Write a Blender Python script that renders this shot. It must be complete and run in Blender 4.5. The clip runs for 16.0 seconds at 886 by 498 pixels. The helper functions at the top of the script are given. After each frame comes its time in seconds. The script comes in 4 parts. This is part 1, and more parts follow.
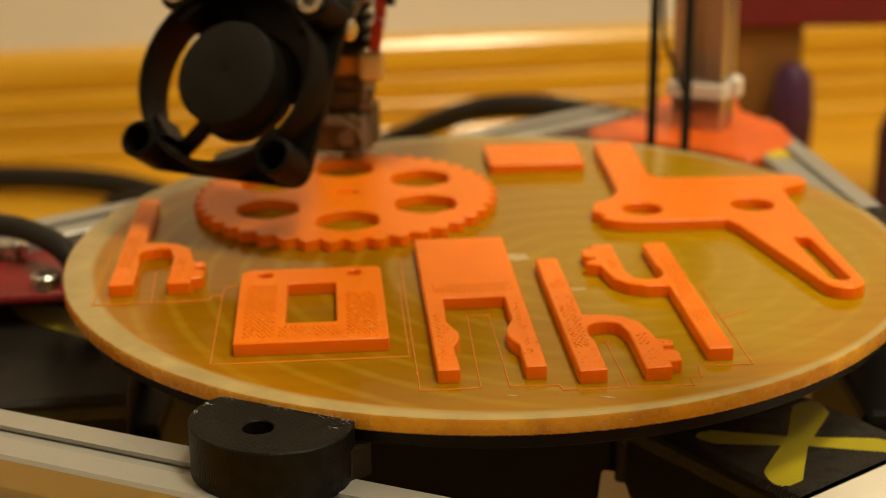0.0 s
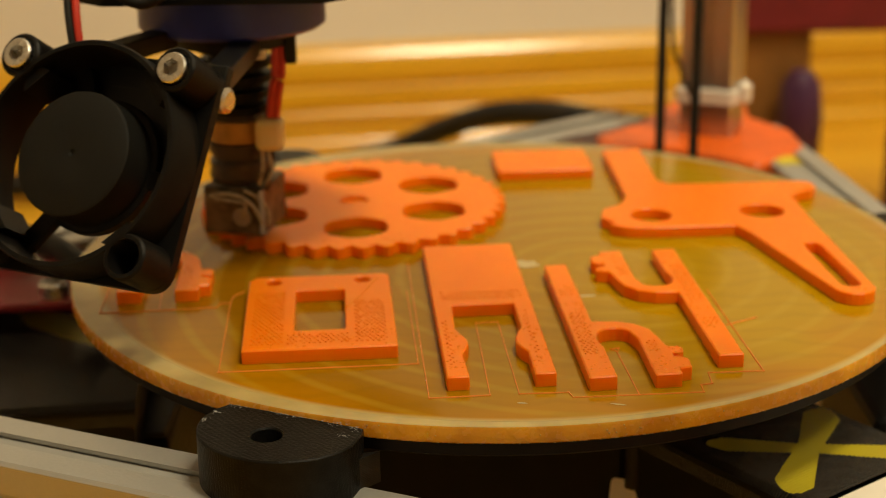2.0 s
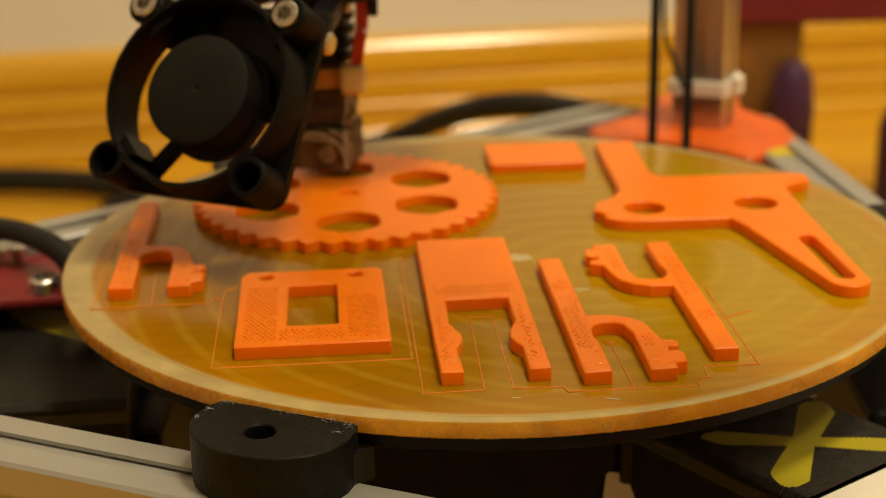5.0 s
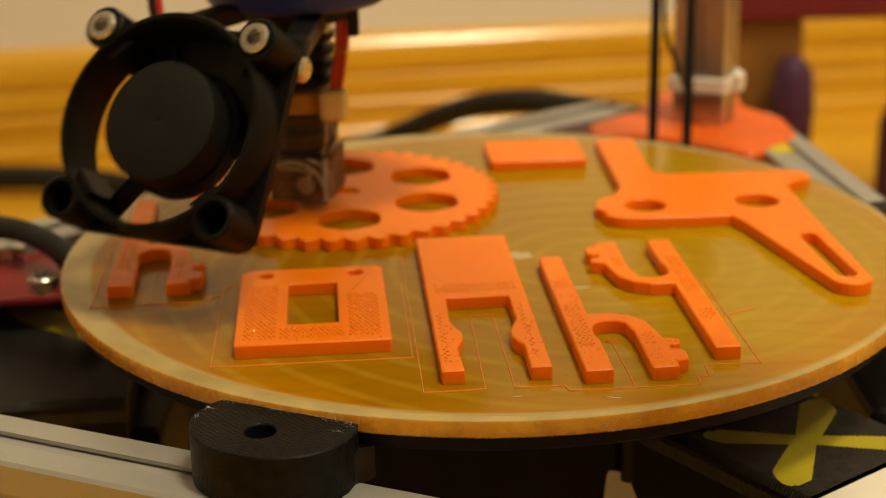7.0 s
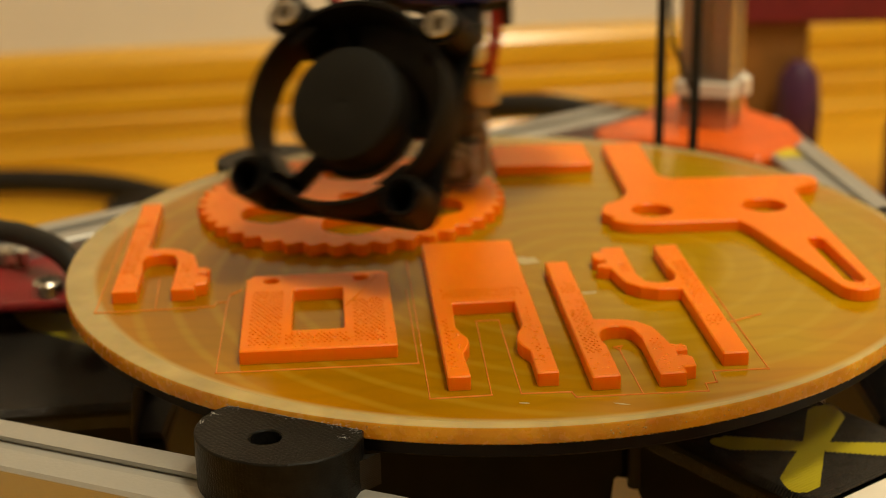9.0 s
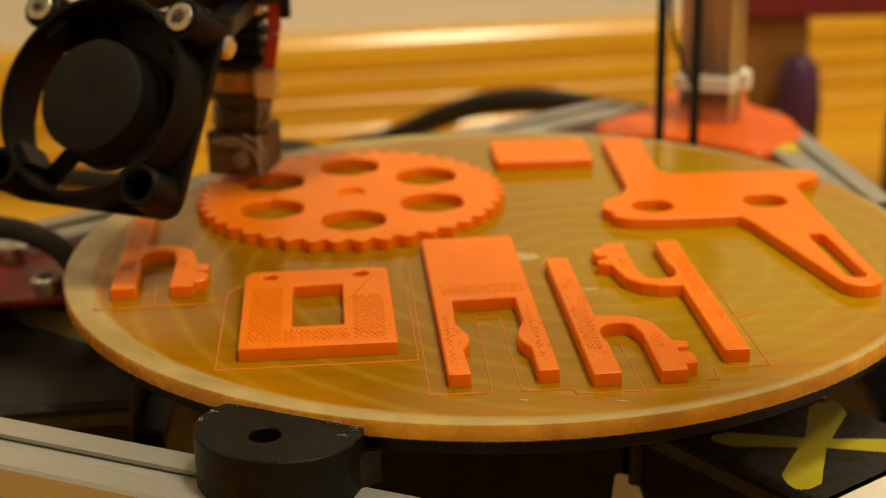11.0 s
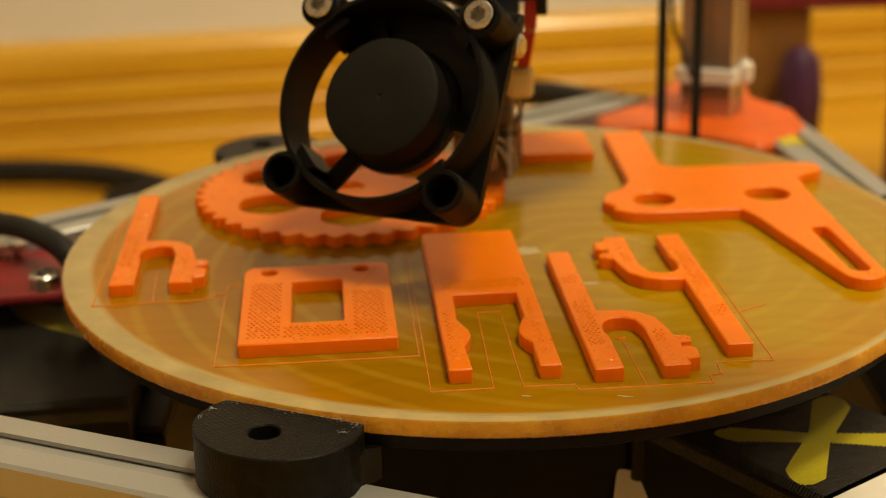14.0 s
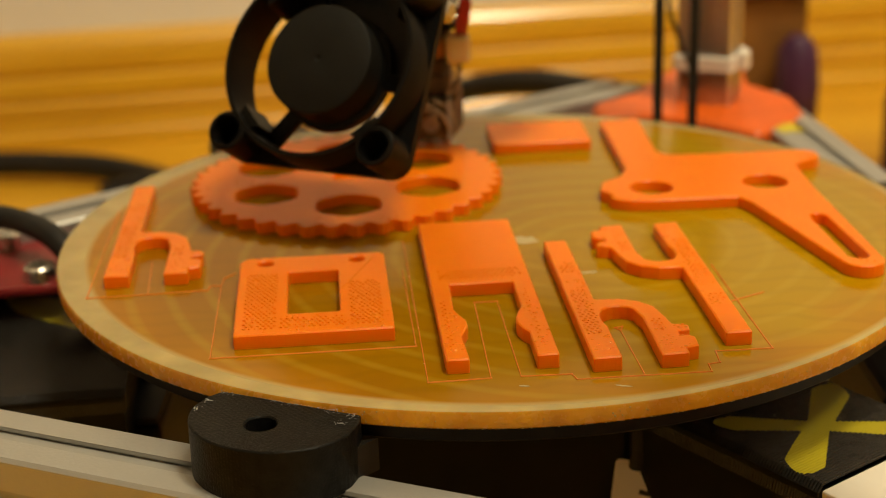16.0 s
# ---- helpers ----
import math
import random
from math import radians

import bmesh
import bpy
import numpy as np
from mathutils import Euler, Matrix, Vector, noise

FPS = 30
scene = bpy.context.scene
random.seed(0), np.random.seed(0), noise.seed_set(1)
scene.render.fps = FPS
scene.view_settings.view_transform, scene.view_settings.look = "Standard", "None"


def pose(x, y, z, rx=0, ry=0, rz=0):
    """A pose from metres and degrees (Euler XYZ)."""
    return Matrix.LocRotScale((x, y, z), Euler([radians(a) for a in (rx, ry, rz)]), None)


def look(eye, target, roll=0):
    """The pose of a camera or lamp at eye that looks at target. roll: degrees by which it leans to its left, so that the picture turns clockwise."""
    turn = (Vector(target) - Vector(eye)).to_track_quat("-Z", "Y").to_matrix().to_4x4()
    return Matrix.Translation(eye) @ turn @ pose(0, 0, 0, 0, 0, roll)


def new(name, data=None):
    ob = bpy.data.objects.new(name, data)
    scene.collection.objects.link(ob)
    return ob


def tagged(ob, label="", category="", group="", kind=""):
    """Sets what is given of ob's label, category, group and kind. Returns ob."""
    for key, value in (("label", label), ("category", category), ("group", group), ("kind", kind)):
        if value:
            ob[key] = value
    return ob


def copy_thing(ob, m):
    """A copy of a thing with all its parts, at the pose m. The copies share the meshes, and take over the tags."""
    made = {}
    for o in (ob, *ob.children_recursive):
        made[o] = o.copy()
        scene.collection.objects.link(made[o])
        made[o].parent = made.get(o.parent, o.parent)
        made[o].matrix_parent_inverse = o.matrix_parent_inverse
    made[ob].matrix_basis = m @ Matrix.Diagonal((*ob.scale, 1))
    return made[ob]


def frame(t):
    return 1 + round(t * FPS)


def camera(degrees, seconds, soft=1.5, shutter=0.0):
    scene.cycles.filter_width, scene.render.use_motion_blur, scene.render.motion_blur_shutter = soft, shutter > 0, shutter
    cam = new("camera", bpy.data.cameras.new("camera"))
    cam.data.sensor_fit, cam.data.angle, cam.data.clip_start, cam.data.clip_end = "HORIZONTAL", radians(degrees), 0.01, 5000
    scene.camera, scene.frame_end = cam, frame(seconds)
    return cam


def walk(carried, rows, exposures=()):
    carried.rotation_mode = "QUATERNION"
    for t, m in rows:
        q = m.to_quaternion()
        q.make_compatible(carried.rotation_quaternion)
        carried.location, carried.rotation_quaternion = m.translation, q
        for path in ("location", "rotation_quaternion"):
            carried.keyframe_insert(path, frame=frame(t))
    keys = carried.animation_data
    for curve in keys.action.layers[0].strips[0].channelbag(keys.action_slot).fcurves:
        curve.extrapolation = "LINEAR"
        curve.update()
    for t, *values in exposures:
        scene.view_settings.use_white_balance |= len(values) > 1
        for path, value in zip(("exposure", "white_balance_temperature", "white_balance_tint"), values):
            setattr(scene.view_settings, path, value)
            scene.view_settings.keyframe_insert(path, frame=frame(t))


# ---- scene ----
cam = camera(32.4, 16.0, soft=0.8, shutter=0.5)
PATH = [
    (0.0, pose(-0.00879, -0.29746, 0.10152, 70.863, 0.703, -0.245)),
    (0.5, pose(-0.00884, -0.29726, 0.10143, 70.773, 0.766, -0.350)),
    (1.0, pose(-0.00890, -0.29705, 0.10136, 70.796, 0.821, -0.349)),
    (1.5, pose(-0.00897, -0.29683, 0.10129, 71.084, 0.871, -0.085)),
    (2.0, pose(-0.00903, -0.29660, 0.10124, 71.125, 0.913, -0.027)),
    (2.5, pose(-0.00910, -0.29637, 0.10120, 71.013, 0.947, -0.135)),
    (3.0, pose(-0.00917, -0.29613, 0.10116, 70.902, 0.976, -0.211)),
    (3.5, pose(-0.00924, -0.29588, 0.10113, 70.867, 1.001, -0.322)),
    (4.0, pose(-0.00932, -0.29563, 0.10111, 70.846, 1.021, -0.339)),
    (6.5, pose(-0.00967, -0.29428, 0.10105, 70.776, 1.077, -0.597)),
    (7.0, pose(-0.00973, -0.29400, 0.10104, 70.689, 1.082, -0.492)),
    (7.5, pose(-0.00980, -0.29371, 0.10104, 70.792, 1.088, -0.243)),
    (8.0, pose(-0.00985, -0.29341, 0.10103, 70.947, 1.095, -0.222)),
    (8.5, pose(-0.00991, -0.29311, 0.10102, 70.808, 1.100, -0.294)),
    (9.0, pose(-0.00996, -0.29281, 0.10101, 70.811, 1.108, -0.314)),
    (11.5, pose(-0.01011, -0.29124, 0.10086, 70.496, 1.183, -0.383)),
    (12.0, pose(-0.01012, -0.29092, 0.10081, 70.357, 1.208, -0.412)),
    (12.5, pose(-0.01012, -0.29059, 0.10075, 70.145, 1.239, -0.488)),
    (13.0, pose(-0.01011, -0.29026, 0.10067, 70.059, 1.276, -0.564)),
    (13.5, pose(-0.01009, -0.28993, 0.10059, 70.178, 1.321, -0.409)),
    (14.0, pose(-0.01006, -0.28960, 0.10049, 70.346, 1.374, -0.417)),
    (14.5, pose(-0.01002, -0.28927, 0.10038, 70.352, 1.433, -0.406)),
    (15.0, pose(-0.00997, -0.28894, 0.10025, 70.231, 1.498, -0.484)),
    (15.5, pose(-0.00991, -0.28860, 0.10011, 69.995, 1.571, -0.601)),
    (16.0, pose(-0.00983, -0.28826, 0.09995, 69.965, 1.655, -0.604)),
]
walk(cam, PATH)
cam.data.dof.use_dof = True
cam.data.dof.focus_distance, cam.data.dof.aperture_fstop = 0.236, 18.5

# where the nozzle tip is over the bed: seconds, x, y
HEAD = [
    (0, -0.0318, 0.0589), (0.3, -0.0443, 0.0602), (0.5, -0.0501, 0.0581),
    (0.6, -0.0523, 0.0533), (0.9, -0.0597, 0.0448), (1, -0.0596, 0.0403),
    (1.2, -0.0585, 0.0339), (1.5, -0.0607, 0.0236), (1.8, -0.0545, 0.0117),
    (2, -0.0514, 0.0038), (2.1, -0.0488, 0.0077), (2.4, -0.0408, 0.0123),
    (2.5, -0.0449, 0.0065), (2.6, -0.0369, 0.0101), (2.7, -0.0270, 0.0181),
    (2.8, -0.0209, 0.0091), (2.9, -0.0239, 0.0026), (3, -0.0355, 0.0055),
    (3.1, -0.0243, 0.0174), (3.2, -0.0195, 0.0241), (3.3, -0.0106, 0.0260),
    (3.4, -0.0049, 0.0216), (3.5, -0.0123, 0.0118), (3.6, -0.0254, 0.0226),
    (3.7, -0.0331, 0.0207), (3.8, -0.0281, 0.0326), (3.9, -0.0260, 0.0234),
    (4, -0.0256, 0.0291), (4.1, -0.0278, 0.0378), (4.2, -0.0372, 0.0393),
    (5.2, -0.0342, 0.0475), (6.3, -0.0283, 0.0548), (6.4, -0.0281, 0.0417),
    (6.5, -0.0368, 0.0414), (6.6, -0.0312, 0.0332), (6.7, -0.0273, 0.0247),
    (6.8, -0.0336, 0.0291), (6.9, -0.0366, 0.0285), (7, -0.0381, 0.0199),
    (7.1, -0.0444, 0.0118), (7.2, -0.0540, 0.0128), (7.3, -0.0496, 0.0258),
    (7.4, -0.0410, 0.0219), (7.5, -0.0301, 0.0171), (7.6, -0.0223, 0.0113),
    (7.7, -0.0251, 0.0029), (7.8, -0.0354, 0.0060), (7.9, -0.0311, 0.0170),
    (8, -0.0210, 0.0225), (8.1, -0.0115, 0.0255), (8.2, -0.0048, 0.0231),
    (8.3, -0.0122, 0.0140), (8.4, -0.0215, 0.0201), (8.5, -0.0178, 0.0313),
    (8.6, -0.0238, 0.0432), (8.7, -0.0148, 0.0502), (8.8, -0.0080, 0.0409),
    (8.9, -0.0172, 0.0313), (9, -0.0075, 0.0334), (9.1, -0.0001, 0.0372),
    (9.2, -0.0019, 0.0382), (10.2, -0.0210, 0.0644), (11.3, -0.0603, 0.0308),
    (11.5, -0.0604, 0.0254), (11.6, -0.0601, 0.0203), (12, -0.0519, 0.0107),
    (12.5, -0.0361, -0.0025), (13, -0.0167, -0.0028), (13.5, -0.0023, 0.0115),
    (13.7, 0.0025, 0.0186), (13.9, 0.0004, 0.0252), (14, -0.0004, 0.0299),
    (14.1, -0.0006, 0.0347), (14.2, -0.0075, 0.0292), (14.3, -0.0029, 0.0319),
    (14.4, -0.0019, 0.0308), (14.5, -0.0034, 0.0291), (14.6, -0.0026, 0.0287),
    (14.8, -0.0002, 0.0351), (15, -0.0051, 0.0356), (15.2, -0.0029, 0.0393),
    (15.4, -0.0033, 0.0435), (15.5, -0.0070, 0.0419), (15.6, -0.0081, 0.0461),
    (15.8, -0.0125, 0.0485), (16, -0.0121, 0.0523),
]

DEG, A0 = 4.154, -113.6          # turn of the prints on the bed; compass of the near frame side
HP = 0.00254                     # height printed so far
FLOOR = -0.11


def side(k):
    """Outward unit normal and tangent of base side k, and the compass of the corner opposite."""
    a = radians(A0 + 120 * k)
    return Vector((math.cos(a), math.sin(a), 0)), Vector((-math.sin(a), math.cos(a), 0))


# ---- world and light ----
world = bpy.data.worlds.new("world")
scene.world = world
world.use_nodes = True
world.node_tree.nodes["Background"].inputs[0].default_value = (1.0, 0.9, 0.7, 1)
world.node_tree.nodes["Background"].inputs[1].default_value = 0.002


def area(name, at, to, w, power, colour):
    d = bpy.data.lights.new(name, "AREA")
    d.shape, d.size, d.energy, d.color = "DISK", w, power, colour
    ob = new(name, d)
    ob.matrix_world = look(at, to)
    return ob


area("ceiling_lamp_light", (0.50, -0.40, 1.9), (0.0, 0.1, 0), 0.36, 26, (1.0, 0.85, 0.55))
area("front_lamp_light", (0.92, -0.82, 1.85), (0.0, 0.2, 0), 0.34, 12, (1.0, 0.85, 0.55))


# ---- materials ----
def mat(name, colour, rough=0.5, metal=0.0, spots=0.15, scale=60, fine=900, bump=0.1, spec=0.5, coat=0.0, sss=0.0, second=None, layer=0.0, threads=0.0):
    """Plain surface with stains at two scales and fine relief. layer: height of print layers in metres."""
    m = bpy.data.materials.new(name)
    m.use_nodes = True
    nt = m.node_tree
    b = nt.nodes["Principled BSDF"]
    b.inputs["Roughness"].default_value, b.inputs["Metallic"].default_value = rough, metal
    b.inputs["Specular IOR Level"].default_value, b.inputs["Coat Weight"].default_value = spec, coat
    if sss:
        b.inputs["Subsurface Weight"].default_value = sss
        b.inputs["Subsurface Radius"].default_value = (1.0, 0.35, 0.1)
        b.inputs["Subsurface Scale"].default_value = 0.003
    co = nt.nodes.new("ShaderNodeTexCoord")
    n1, n2 = nt.nodes.new("ShaderNodeTexNoise"), nt.nodes.new("ShaderNodeTexNoise")
    n1.inputs["Scale"].default_value, n2.inputs["Scale"].default_value = scale, fine
    n1.inputs["Detail"].default_value = 5
    nt.links.new(co.outputs["Object"], n1.inputs["Vector"])
    nt.links.new(co.outputs["Object"], n2.inputs["Vector"])
    ramp = nt.nodes.new("ShaderNodeMix")
    ramp.data_type = "RGBA"
    dark = second or tuple(c * (1 - spots) for c in colour)
    light = tuple(min(1, c * (1 + spots * 0.6)) for c in colour)
    ramp.inputs[6].default_value, ramp.inputs[7].default_value = (*dark, 1), (*light, 1)
    st = nt.nodes.new("ShaderNodeMapRange")
    st.inputs[1].default_value, st.inputs[2].default_value = 0.3, 0.7
    nt.links.new(n1.outputs[0], st.inputs[0])
    nt.links.new(st.outputs[0], ramp.inputs[0])
    nt.links.new(ramp.outputs[2], b.inputs["Base Color"])
    rr = nt.nodes.new("ShaderNodeMapRange")
    rr.inputs[3].default_value, rr.inputs[4].default_value = max(0.02, rough - 0.1), min(1, rough + 0.12)
    nt.links.new(n2.outputs[0], rr.inputs[0])
    nt.links.new(rr.outputs[0], b.inputs["Roughness"])
    bp = nt.nodes.new("ShaderNodeBump")
    bp.inputs["Strength"].default_value, bp.inputs["Distance"].default_value = bump, 0.0004
    nt.links.new(n2.outputs[0], bp.inputs["Height"])
    last = bp
    if layer:
        w = nt.nodes.new("ShaderNodeTexWave")
        w.bands_direction = "Z"
        w.inputs["Scale"].default_value = 0.314 / layer
        w.inputs["Distortion"].default_value = 0.6
        nt.links.new(co.outputs["Object"], w.inputs["Vector"])
        b2 = nt.nodes.new("ShaderNodeBump")
        b2.inputs["Strength"].default_value, b2.inputs["Distance"].default_value = 0.18, 0.0001
        nt.links.new(w.outputs[1], b2.inputs["Height"])
        nt.links.new(bp.outputs[0], b2.inputs["Normal"])
        last = b2
    if threads:
        mp = nt.nodes.new("ShaderNodeMapping")
        mp.inputs["Rotation"].default_value = (0, 0, radians(45))
        w = nt.nodes.new("ShaderNodeTexWave")
        w.inputs["Scale"].default_value, w.inputs["Distortion"].default_value = 0.314 / 0.00045, 0.8
        nt.links.new(co.outputs["Object"], mp.inputs["Vector"])
        nt.links.new(mp.outputs[0], w.inputs["Vector"])
        b3 = nt.nodes.new("ShaderNodeBump")
        b3.inputs["Strength"].default_value, b3.inputs["Distance"].default_value = threads, 0.0001
        nt.links.new(w.outputs[1], b3.inputs["Height"])
        nt.links.new(last.outputs[0], b3.inputs["Normal"])
        last = b3
    nt.links.new(last.outputs[0], b.inputs["Normal"])
    return m


ORANGE = mat("orange_plastic", (0.98, 0.212, 0.0012), 0.34, spec=0.26, spots=0.05, scale=90, fine=1400, bump=0.06, sss=0.45, threads=0.1)
BEAD = mat("glossy_orange_bead", (0.95, 0.22, 0.004), 0.1, spec=0.7, spots=0.05)
MOUNTM = mat("black_layered_plastic", (0.008, 0.0078, 0.007), 0.34, spots=0.5, scale=500, fine=2500, bump=0.35, layer=0.0003, threads=0.2, spec=0.09)
SKIRT = mat("orange_thread", (0.8, 0.24, 0.03), 0.22, spots=0.1, sss=0.2)
BLACK = mat("black_plastic", (0.0065, 0.006, 0.0055), 0.4, spots=0.3, scale=200, fine=3000, bump=0.15, spec=0.11)
HUB = mat("matt_black_label", (0.008, 0.008, 0.007), 0.6, spots=0.12, scale=300, fine=4000, bump=0.08, spec=0.16)
BLACKP = mat("black_printed_plastic", (0.009, 0.0088, 0.008), 0.36, spots=0.45, scale=350, fine=5000, bump=0.12, layer=0.0003, spec=0.22)
BLUE = mat("blue_printed_plastic", (0.022, 0.034, 0.27), 0.38, spots=0.2, scale=150, layer=0.0003)
STEEL = mat("screw_steel", (0.62, 0.6, 0.56), 0.28, 1.0, spots=0.15, scale=800, bump=0.1)
SOCKET = mat("dull_socket_steel", (0.3, 0.28, 0.25), 0.45, 0.9)
BRASS = mat("scorched_aluminium_block", (0.13, 0.09, 0.05), 0.4, 0.6, spots=0.75, scale=280, fine=1500, bump=0.8)
PEEK = mat("brown_insulator", (0.04, 0.018, 0.009), 0.45, spots=0.4, scale=300)
CHARRED = mat("charred_tape", (0.05, 0.026, 0.012), 0.35, spots=0.8, scale=400, fine=1500, bump=0.9)
CREAM = mat("cream_silicone", (0.76, 0.6, 0.26), 0.5, spots=0.1, sss=0.2)
SLEEVE = mat("grubby_sleeve", (0.34, 0.27, 0.16), 0.55, spots=0.5, scale=900)
REDWIRE = mat("red_wire", (0.5, 0.03, 0.015), 0.4, spots=0.1)
BLACKWIRE = mat("black_wire", (0.015, 0.014, 0.013), 0.5, spots=0.2, spec=0.22)
ALU = mat("anodised_aluminium", (0.43, 0.43, 0.415), 0.42, 0.55, spots=0.06, scale=30, fine=1500, bump=0.1)
ALUDARK = mat("slot_aluminium", (0.36, 0.355, 0.34), 0.5, 0.2, spots=0.1)
ALUROD = mat("tower_aluminium", (0.55, 0.5, 0.47), 0.3, 0.9, spots=0.08, scale=30)
REDP = mat("red_orange_printed_plastic", (0.78, 0.125, 0.006), 0.4, spots=0.15, scale=90, layer=0.0003)
DEEPRED = mat("dark_red_printed_plastic", (0.22, 0.010, 0.013), 0.4, spots=0.25, scale=90, layer=0.0003)
MAROON = mat("maroon_plastic", (0.16, 0.006, 0.02), 0.5, spots=0.2)
PURPLE = mat("purple_plastic", (0.055, 0.01, 0.062), 0.5, spots=0.2)
YELLOW = mat("yellow_paint", (0.62, 0.5, 0.02), 0.5, spots=0.25, scale=400, fine=2000)
WALLM = mat("cream_wall_paint", (0.79, 0.77, 0.73), 0.8, spots=0.05, scale=6, fine=200, bump=0.15)
PAPER = mat("white_paper", (0.78, 0.74, 0.66), 0.7, spots=0.05)
WHITE = mat("white_nylon", (0.8, 0.77, 0.7), 0.4, spots=0.06)
INK = mat("dark_ink", (0.03, 0.03, 0.03), 0.7)
RUBBER = mat("black_rubber", (0.02, 0.02, 0.02), 0.7)
BURR = mat("grey_burrs", (0.42, 0.43, 0.45), 0.3, spots=0.4, scale=2000)
DARKBED = mat("black_bed_underside", (0.012, 0.011, 0.01), 0.6, spots=0.4, scale=100, spec=0.22)


def wood(name, c1, c2, rough, along=(1.0, 12.0, 12.0), scale=9, coat=0.0):
    m = bpy.data.materials.new(name)
    m.use_nodes = True
    nt = m.node_tree
    b = nt.nodes["Principled BSDF"]
    b.inputs["Roughness"].default_value, b.inputs["Coat Weight"].default_value = rough, coat
    b.inputs["Coat Roughness"].default_value = 0.15
    co, mp = nt.nodes.new("ShaderNodeTexCoord"), nt.nodes.new("ShaderNodeMapping")
    mp.inputs["Scale"].default_value = along
    nt.links.new(co.outputs["Object"], mp.inputs["Vector"])
    n1, n2 = nt.nodes.new("ShaderNodeTexNoise"), nt.nodes.new("ShaderNodeTexNoise")
    n1.inputs["Scale"].default_value, n1.inputs["Detail"].default_value, n1.inputs["Distortion"].default_value = scale, 6, 0.8
    n2.inputs["Scale"].default_value, n2.inputs["Detail"].default_value = scale * 9, 3
    mix, mx = nt.nodes.new("ShaderNodeMix"), nt.nodes.new("ShaderNodeMath")
    mix.data_type = "RGBA"
    mx.operation = "MULTIPLY_ADD"
    mx.inputs[1].default_value = 0.35
    mr = nt.nodes.new("ShaderNodeMapRange")
    mr.inputs[1].default_value, mr.inputs[2].default_value = 0.4, 0.95
    for n in (n1, n2):
        nt.links.new(mp.outputs[0], n.inputs["Vector"])
    nt.links.new(n2.outputs[0], mx.inputs[0])
    nt.links.new(n1.outputs[0], mx.inputs[2])
    nt.links.new(mx.outputs[0], mr.inputs[0])
    nt.links.new(mr.outputs[0], mix.inputs[0])
    mix.inputs[6].default_value, mix.inputs[7].default_value = (*c1, 1), (*c2, 1)
    nt.links.new(mix.outputs[2], b.inputs["Base Color"])
    bp = nt.nodes.new("ShaderNodeBump")
    bp.inputs["Strength"].default_value, bp.inputs["Distance"].default_value = 0.15, 0.001
    nt.links.new(n2.outputs[0], bp.inputs["Height"])
    nt.links.new(bp.outputs[0], b.inputs["Normal"])
    return m


PINE = wood("varnished_pine", (0.78, 0.46, 0.022), (0.6, 0.31, 0.012), 0.28, coat=0.5)
FLOORWOOD = wood("varnished_wooden_floor", (0.74, 0.42, 0.022), (0.6, 0.29, 0.012), 0.4, along=(1.5, 14, 14), scale=5, coat=0.15)


